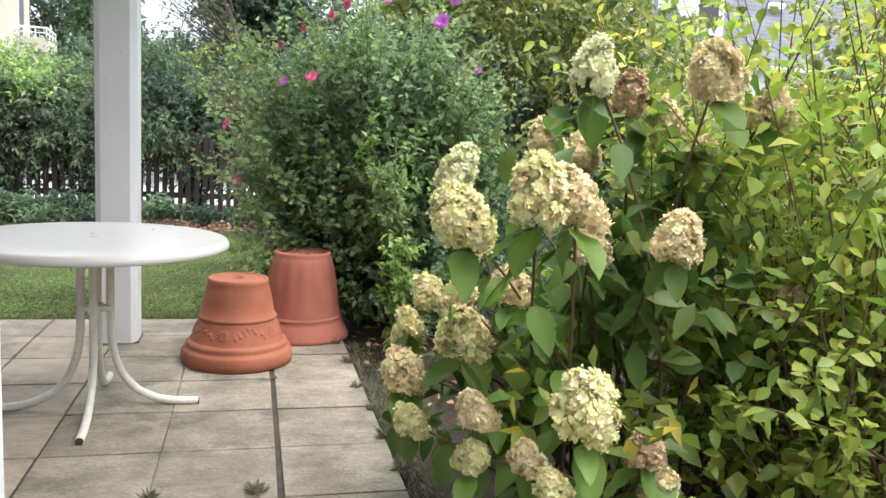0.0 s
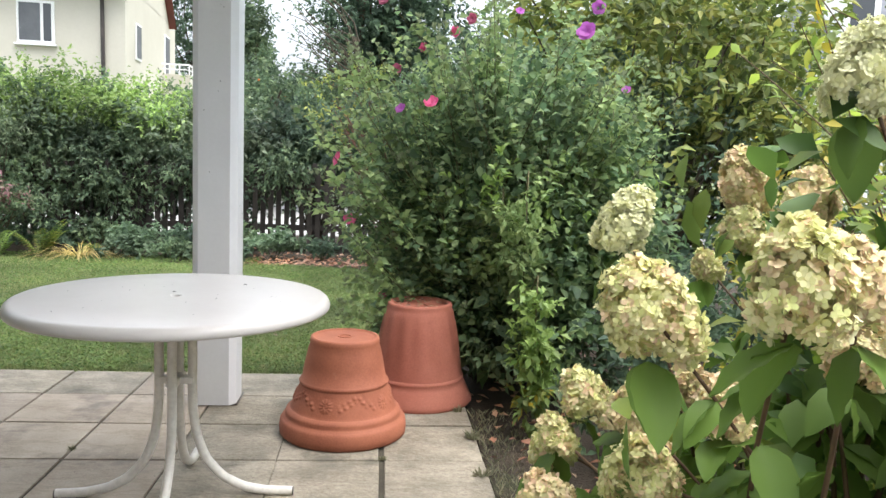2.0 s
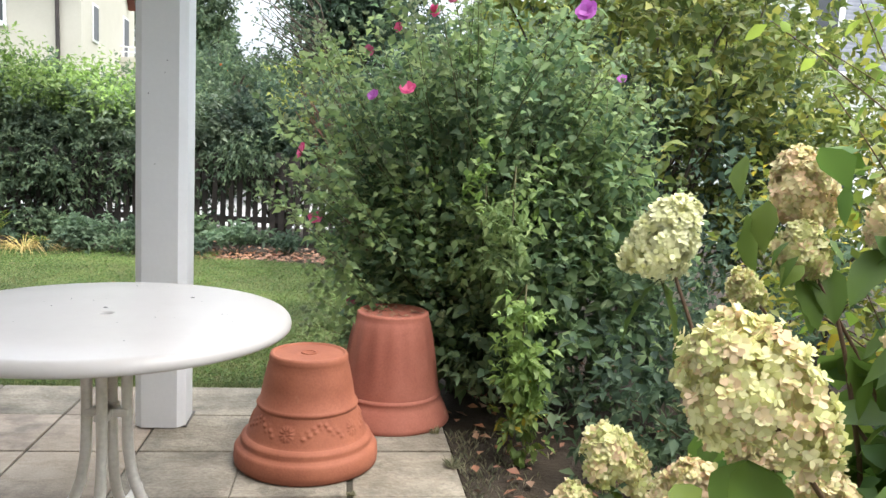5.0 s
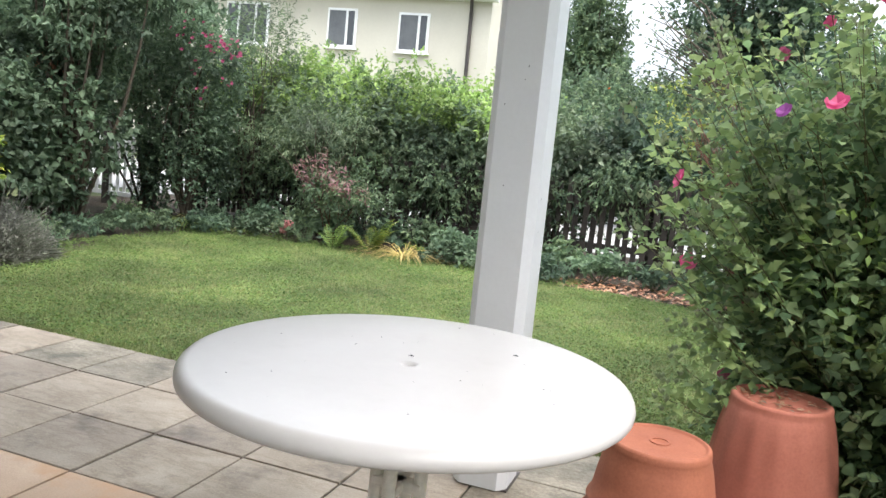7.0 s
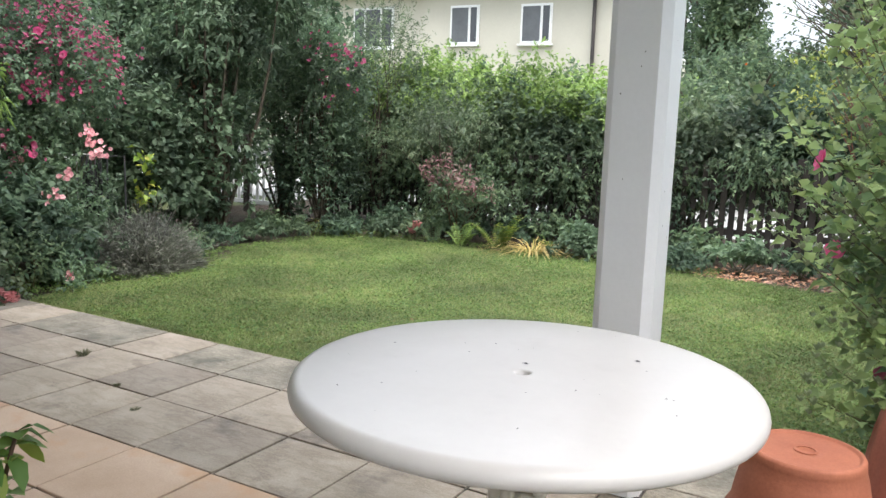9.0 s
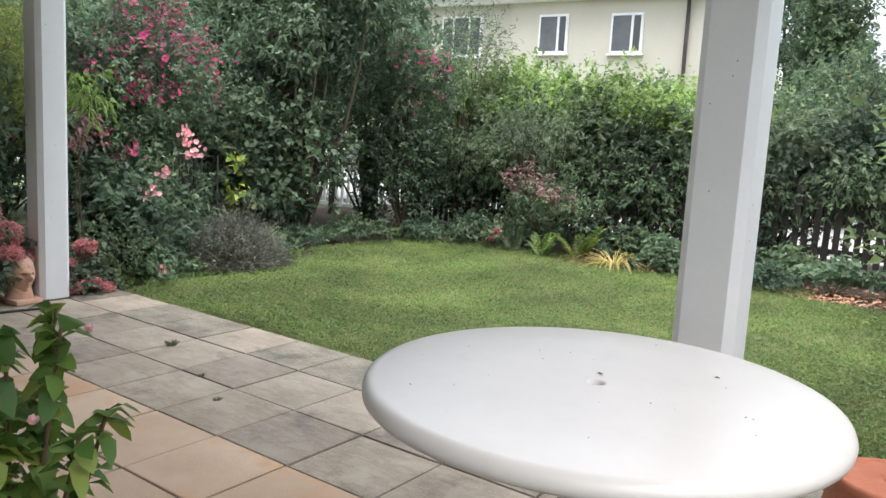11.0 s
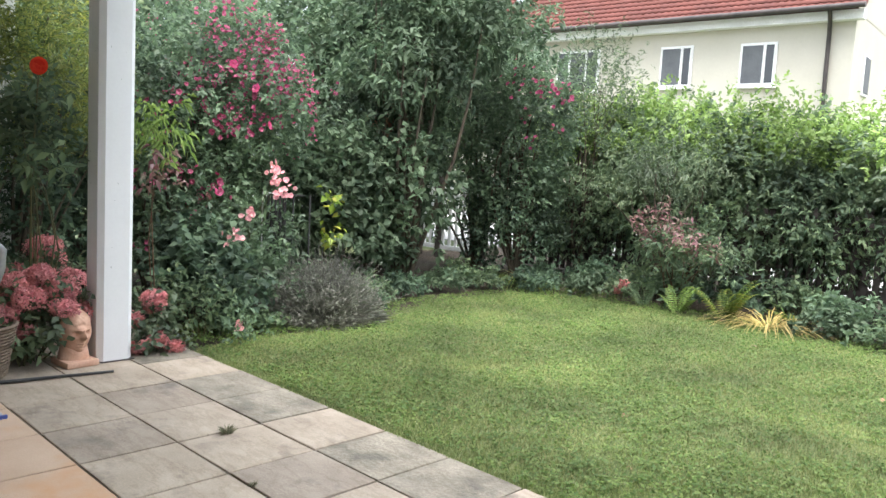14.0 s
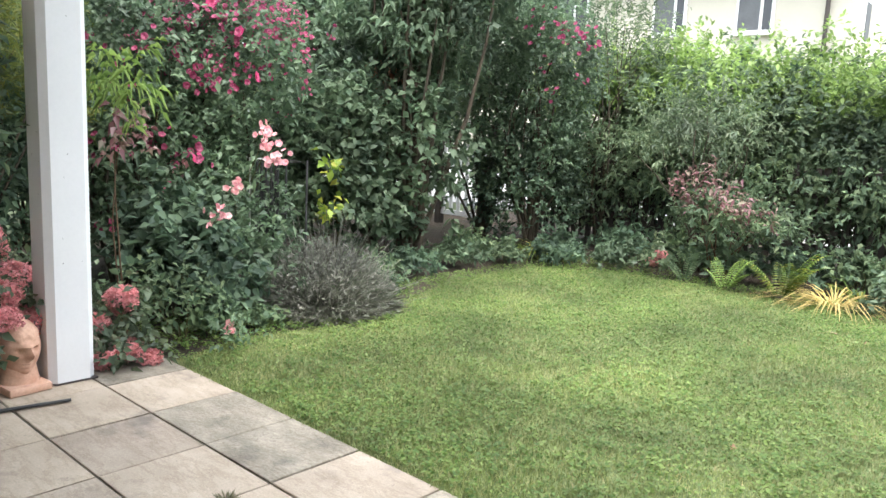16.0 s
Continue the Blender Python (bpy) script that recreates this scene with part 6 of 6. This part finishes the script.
put("stalk_frame", s.mesh("stalk_frame", True), STEM_B, pp)
put("foliage", h.mesh("foliage"), L_HYD, pp)
pp.scale = (1.12, 1.12, 1.1)
blossoms(pp, [(0.14, -0.02, 0.72), (0.19, 0.0, 0.62), (0.05, 0.1, 0.8)], [(0.3, 0, 1)] * 3, P_PALE, 0.008, 71, "bud", cup=1.4)

# ---- far trees ----


def tree(at, label, mat, blobs, trunk_h, seed, count=1400, per=9, leaf=0.16, r0=0.16, ratio=0.5, **kw):
    b = thing("tree", at, label, "tree", "background trees")
    h, s = Heap(), Heap()
    tips, _ = sprigs(h, blobs, count, per, leaf, seed, ratio=ratio, twig=0.5, low=-0.8, lumps=0.25, **kw)
    put("crown", h.mesh("crown"), mat, b)
    tube(s, [(0, 0, 0), (0.05, 0.02, trunk_h * 0.5), (0.0, 0.05, trunk_h), (0.1, 0, trunk_h * 1.5)], [r0, r0 * 0.8, r0 * 0.6, r0 * 0.2], 8)
    put("trunk", s.mesh("trunk", True), BARK, b)
    l = Heap()
    branches(l, (0, 0, trunk_h * 0.6), tips[np.random.RandomState(seed).choice(len(tips), 26)], r0 * 0.35, 0.02, seed)
    put("limb_frame", l.mesh("limb_frame", True), BARK, b)
    return b


tree((-0.15, 19.5, 0), "tall dark ivy-clad tree behind the street", L_DARK, [(0.1, 0, 5.0, 1.4, 1.5, 1.9), (0.6, 0, 7.2, 1.6, 1.5, 2.0), (0.1, 0, 3.5, 0.85, 1.0, 0.9), (1.3, 0, 3.2, 1.3, 1.2, 1.6)], 3.0, 701, 3000)
tree((-1.5, 21.5, 0), "light green rowan with orange berries", L_LILAC, [(0, 0, 2.1, 1.3, 1.2, 1.0), (-1.6, 0, 2.2, 1.4, 1.2, 1.0), (0.8, -1, 1.9, 1.2, 1, 1.1)], 1.6, 703, 1400)
tree((-4.2, 24.5, 0), "slender green tree beside the cream house", L_HEDGE, [(0, 0, 3.4, 0.8, 0.8, 2.0), (0.1, 0, 4.8, 0.7, 0.8, 1.6), (0.2, 0, 1.6, 0.9, 0.8, 1.3)], 2.5, 705, 1500)
tree((-9.6, 44, 0), "tall dark tree behind the cream house", L_DARK, [(0, 0, 8.0, 2.6, 2.2, 4.0), (1.5, 0, 5.5, 2.4, 2.0, 3.0), (-0.5, 0, 11, 1.8, 1.8, 2.5)], 6, 707, 1500, leaf=0.26)
tree((-2.4, 17.5, 0), "green shrubby tree over the street edge", L_HEDGE, [(0, 0, 1.9, 1.1, 0.9, 0.9), (1.5, 0, 1.8, 1.0, 0.9, 0.9), (-1.6, 0, 1.5, 1.0, 0.9, 0.8)], 1.2, 709, 1100, leaf=0.12)
tree((6.5, 17, 0), "tall leafy tree with olive-green crown", L_OLIVE, [(0, 0, 3.5, 2.2, 1.6, 2.0), (-2.2, 0, 2.8, 1.6, 1.4, 1.6), (2.2, 0.5, 2.8, 1.8, 1.4, 1.4)], 2.5, 711, 1900)
tree((4.2, 11.5, 0), "leafy tree beside the fence", L_OLIVE, [(0, 0, 2.4, 1.2, 1.0, 1.1), (-1.2, 0.3, 1.9, 1.0, 0.9, 1.2)], 1.6, 713, 1000, leaf=0.11)
tree((-11, 11.5, 0), "tall green tree at the garden corner", L_LILAC, [(0, 0, 3.0, 1.8, 1.5, 1.6), (1.6, 0.2, 2.6, 1.5, 1.3, 1.5), (-1.6, -1, 2.8, 1.8, 1.5, 1.8), (0, 0, 1.3, 2.4, 1.0, 1.2)], 2.0, 715, 3600, leaf=0.15)
tree((-10.5, 7.0, 0), "leafy tree over the neighbouring garden", L_HEDGE, [(0, 0, 2.4, 1.2, 1.4, 1.2), (0.5, -1.4, 2.4, 1.0, 1.0, 1.1), (0.4, 0, 1.0, 1.2, 1.8, 1.0)], 1.8, 717, 3000, leaf=0.13)
tree((8.5, 22, 0), "green tree before the grey-roofed house", L_HEDGE, [(0, 0, 2.6, 2.0, 1.5, 1.8), (3.0, 0, 1.4, 1.8, 1.4, 1.2), (-2, 0, 3, 1.5, 1.3, 2)], 2.0, 719, 1300)
h = Heap()
s = Heap()
b = thing("tree", (-0.9, 17.0, 0), "sparse twiggy branches of a thin-leaved tree", "tree", "background trees")
rs = np.random.RandomState(12)
tube(s, [(0.9, 0, 0), (0.8, 0, 2.2), (0.4, 0, 3.6)], [0.09, 0.07, 0.04], 7)
for k in range(26):
    f0 = np.array([0.5, 0, rs.uniform(2.4, 3.6)])
    tip = f0 + np.array([-rs.uniform(0.3, 1.6), rs.uniform(-0.6, 0.6), rs.uniform(0.2, 1.7)])
    branches(s, f0, [tip], 0.02, 0.006, k)
    n = 16
    leaves(h, f0 + (tip - f0) * rs.uniform(0.3, 1, (n, 1)) + rs.normal(size=(n, 3)) * 0.12, rs.normal(size=(n, 3)), rs.normal(size=(n, 3)), 0.10, 0.05)
put("trunk", s.mesh("trunk", True), BARK, b)
put("crown", h.mesh("crown"), L_LILAC, b)
rb = tagged(thing("berry_branch", (-1.6, 20.2, 2.6), "clusters of orange rowan berries", "berries"), kind="stuff")
h = Heap()
for k in range(9):
    c = np.array([rs.uniform(-1.3, 1.6), rs.uniform(-0.4, 0.2), rs.uniform(-0.9, 0.4)])
    for j in range(7):
        petals(h, c + rs.normal(size=3) * 0.07, rs.normal(size=3), 0.03, 4, 0.6, k * 9 + j)
put("berries", h.mesh("berries"), P_ORANGE, rb)

# ---- grass, clover, weeds and fallen leaves ----


def inside(px, py, poly):
    res = np.zeros(len(px), bool)
    j = len(poly) - 1
    for i in range(len(poly)):
        (xi, yi), (xj, yj) = poly[i], poly[j]
        cross = ((yi > py) != (yj > py)) & (px < (xj - xi) * (py - yi) / (yj - yi + 1e-12) + xi)
        res ^= cross
        j = i
    return res


rs = np.random.RandomState(21)
n = 330000
px, py = rs.uniform(-5.6, 0.5, n), 4.84 + (9.35 - 4.84) * rs.uniform(0, 1, n) ** 1.25
keep = inside(px, py, [(x, y) for x, y in LAWN])
edge = (np.sin(px * 7) + np.sin(px * 17 + 1)) * 0.008
keep |= (py > 4.845 + edge) & (py < 4.9) & (px > -4.9) & (px < 0.3)
px, py = px[keep], py[keep]
n = len(px)
a = rs.uniform(0, 6.283, n)
tilt = rs.uniform(0.1, 1.1, n)
d = np.stack([np.cos(a) * tilt, np.sin(a) * tilt, np.ones(n)], 1)
ln = rs.uniform(0.014, 0.036, n) * (1 + 0.35 * np.sin(px * 2.3 + 1) * np.sin(py * 1.9))
side = np.stack([-np.sin(a), np.cos(a), np.zeros(n)], 1) * rs.uniform(0.0016, 0.003, n)[:, None]
p = np.stack([px, py, np.full(n, -0.016)], 1)
v = np.stack([p - side, p + side, p + unit(d) * ln[:, None]], 1).reshape(-1, 3)
grass = put("grass", Heap().add(v, np.arange(n)[:, None] * 3 + [0, 1, 2]).mesh("grass"), L_BLADE)
tagged(grass, "short mown grass blades with dry yellow tips", "grass", kind="stuff")

n = 120000
px, py = rs.uniform(-5.5, 0.45, n), rs.uniform(4.86, 9.1, n)
den = np.sin(px * 1.7 + 2) * np.sin(py * 1.3 + 1) + 0.7 * np.sin(px * 4.1) * np.sin(py * 3.7) + 0.5 * np.sin(px * 11 + 1) * np.sin(py * 9)
keep = inside(px, py, LAWN) & (0.45 * den + rs.normal(size=n) * 0.7 > 0.55)
px, py = px[keep], py[keep]
n = len(px)
a = rs.uniform(0, 6.283, n)
d = unit(np.stack([np.cos(a), np.sin(a), rs.uniform(0.2, 0.9, n)], 1))
side = np.stack([-np.sin(a), np.cos(a), np.zeros(n)], 1) * 0.0018
p = np.stack([px, py, np.full(n, -0.010)], 1)
v = np.stack([p - side, p + side, p + d * rs.uniform(0.015, 0.04, n)[:, None]], 1).reshape(-1, 3)
tagged(put("dry_grass", Heap().add(v, np.arange(n)[:, None] * 3 + [0, 1, 2]).mesh("dry_grass"), L_DRY), "dry straw-coloured blades in worn lawn patches", "grass", kind="stuff")

n = 130000
px, py = rs.uniform(-5.7, 0.45, n), rs.uniform(4.88, 9.5, n)
den = np.sin(px * 3.1 + 0.5) * np.sin(py * 2.7) + np.sin(px * 7.3) * np.sin(py * 6.1 + 2) * 0.6
den = 0.4 * den + 0.6 * np.sin(px * 21 + 3 * np.sin(py * 5)) * np.sin(py * 19 + 3 * np.sin(px * 4))
keep = (inside(px, py, LAWN) | (px < -1.2)) & (den + rs.uniform(-0.9, 0.9, n) > 0.0)
px, py = px[keep], py[keep]
n = len(px)
h = Heap()
for k in range(2):
    a = rs.uniform(0, 6.283, n)
    leaves(h, np.stack([px, py, rs.uniform(-0.004, 0.018, n)], 1), np.stack([np.cos(a), np.sin(a), rs.uniform(-0.1, 0.5, n)], 1), np.array([0, 0, 1.0]) + rs.normal(size=(n, 3)) * 0.4, rs.uniform(0.010, 0.024, n), rs.uniform(0.008, 0.017, n), 0.1, 0.1)
tagged(put("clover", h.mesh("clover"), L_CLOVER), "clover and small weeds among the grass", "clover", kind="stuff")

h = Heap()
n = 1314
px = np.concatenate([rs.uniform(-1.4, 0.9, 900), rs.uniform(0.6, 2.2, 400), rs.uniform(-5.6, 0.3, 14)])
py = np.concatenate([9.0 + np.abs(rs.normal(size=900)) * 0.45, rs.uniform(3.2, 6.0, 400), rs.uniform(4.95, 9.0, 14)])
a = rs.uniform(0, 6.283, n)
leaves(h, np.stack([px, py, rs.uniform(-0.02, 0.012, n)], 1), np.stack([np.cos(a), np.sin(a), rs.uniform(-0.1, 0.3, n)], 1), np.array([0, 0, 1.0]) + rs.normal(size=(n, 3)) * 0.35, rs.uniform(0.03, 0.075, n), rs.uniform(0.018, 0.04, n), 0.2, 0.05)
tagged(put("fallen_leaves", h.mesh("fallen_leaves"), L_LITTER), "brown fallen leaves on the bed and lawn", "leaf litter", kind="stuff")


def weed(at, seed, r=0.06, mat=None):
    b = thing("weed", at, "small weed growing in a slab joint", "weed", "joint weeds")
    rs = np.random.RandomState(seed)
    h = Heap()
    n = 90
    a = rs.uniform(0, 6.283, n)
    leaves(h, np.stack([np.cos(a), np.sin(a), np.zeros(n)], 1) * r * 0.25 * rs.uniform(0, 1, (n, 1)), np.stack([np.cos(a), np.sin(a), rs.uniform(0.4, 2.5, n)], 1), rs.normal(size=(n, 3)) * 0.4 + [0, 0, 1.0], rs.uniform(0.25, 0.9, n) * r, r * 0.09)
    put("leaves", h.mesh("leaves"), mat or L_WEED, b)


P = 0.405


def gx(i):
    return 0.136 - P * i - 0.0175 * max(0, i - 8)


def gy(j):
    return 4.455 - P * j


for k, (x, y, r) in enumerate([(-3.50, 4.27, 0.065), (-2.62, 3.9, 0.035), (gx(3), gy(2) + 0.1, 0.03), (-2.95, 4.06, 0.035), (0.06, 2.48, 0.07), (0.52, 3.5, 0.06), (0.53, 3.9, 0.07), (0.54, 3.2, 0.06), (0.5, 4.25, 0.06), (0.14, 3.66, 0.03), (-0.27, 2.48, 0.05), (0.55, 2.9, 0.08), (0.56, 2.6, 0.08)]):
    weed((x, y, -0.006), 800 + k, r)
h = Heap()
n = 1300
px, py = 0.56 + np.abs(rs.normal(size=n)) * 0.12, rs.uniform(1.6, 4.3, n)
a = rs.uniform(0, 6.283, n)
leaves(h, np.stack([px, py, np.full(n, -0.03)], 1), np.stack([np.cos(a) * 0.6, np.sin(a) * 0.6, np.ones(n)], 1), rs.normal(size=(n, 3)), rs.uniform(0.02, 0.065, n), 0.006, 0.1, 0.2)
tagged(put("edge_grass", h.mesh("edge_grass"), L_WEED), "low tufts of grass along the slab edge", "grass", kind="stuff")

# ---- slabs ----
slab_meshes = []
for k in range(15):
    rs = np.random.RandomState(900 + k)
    w = 0.1982
    bm = box(-w, w, -w, w, -0.045, 0.0, 0.004)
    for v in bm.verts:
        v.co.x += rs.uniform(-0.0012, 0.0012)
        v.co.y += rs.uniform(-0.0012, 0.0012)
    me = bpy.data.meshes.new("slab")
    bm.to_mesh(me)
    bm.free()
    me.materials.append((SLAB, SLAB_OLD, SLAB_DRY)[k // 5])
    slab_meshes.append(me)
rs = np.random.RandomState(17)
for i in range(0, 15):
    for j in range(0, 14):
        x, y = gx(i) + P / 2, gy(j) + P / 2
        if x < -6.9 or y < -1.3 or (x < -0.6 and y < 2.1):
            continue
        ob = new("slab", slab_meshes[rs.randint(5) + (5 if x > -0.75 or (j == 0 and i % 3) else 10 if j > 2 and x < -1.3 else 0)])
        ob.parent = terrace
        gap = 0.006 if i == 1 else -0.007 if i == 0 else 0.0
        ob.location = (x - gap + rs.uniform(-0.001, 0.001), y + rs.uniform(-0.001, 0.001), rs.uniform(-0.0025, 0.0015))
        ob.rotation_euler = (rs.uniform(-0.003, 0.003), rs.uniform(-0.003, 0.003), rs.uniform(-0.003, 0.003))
        if i > 8:
            ob.scale = (1.043, 1, 1)
            ob.location.x += 0.00875
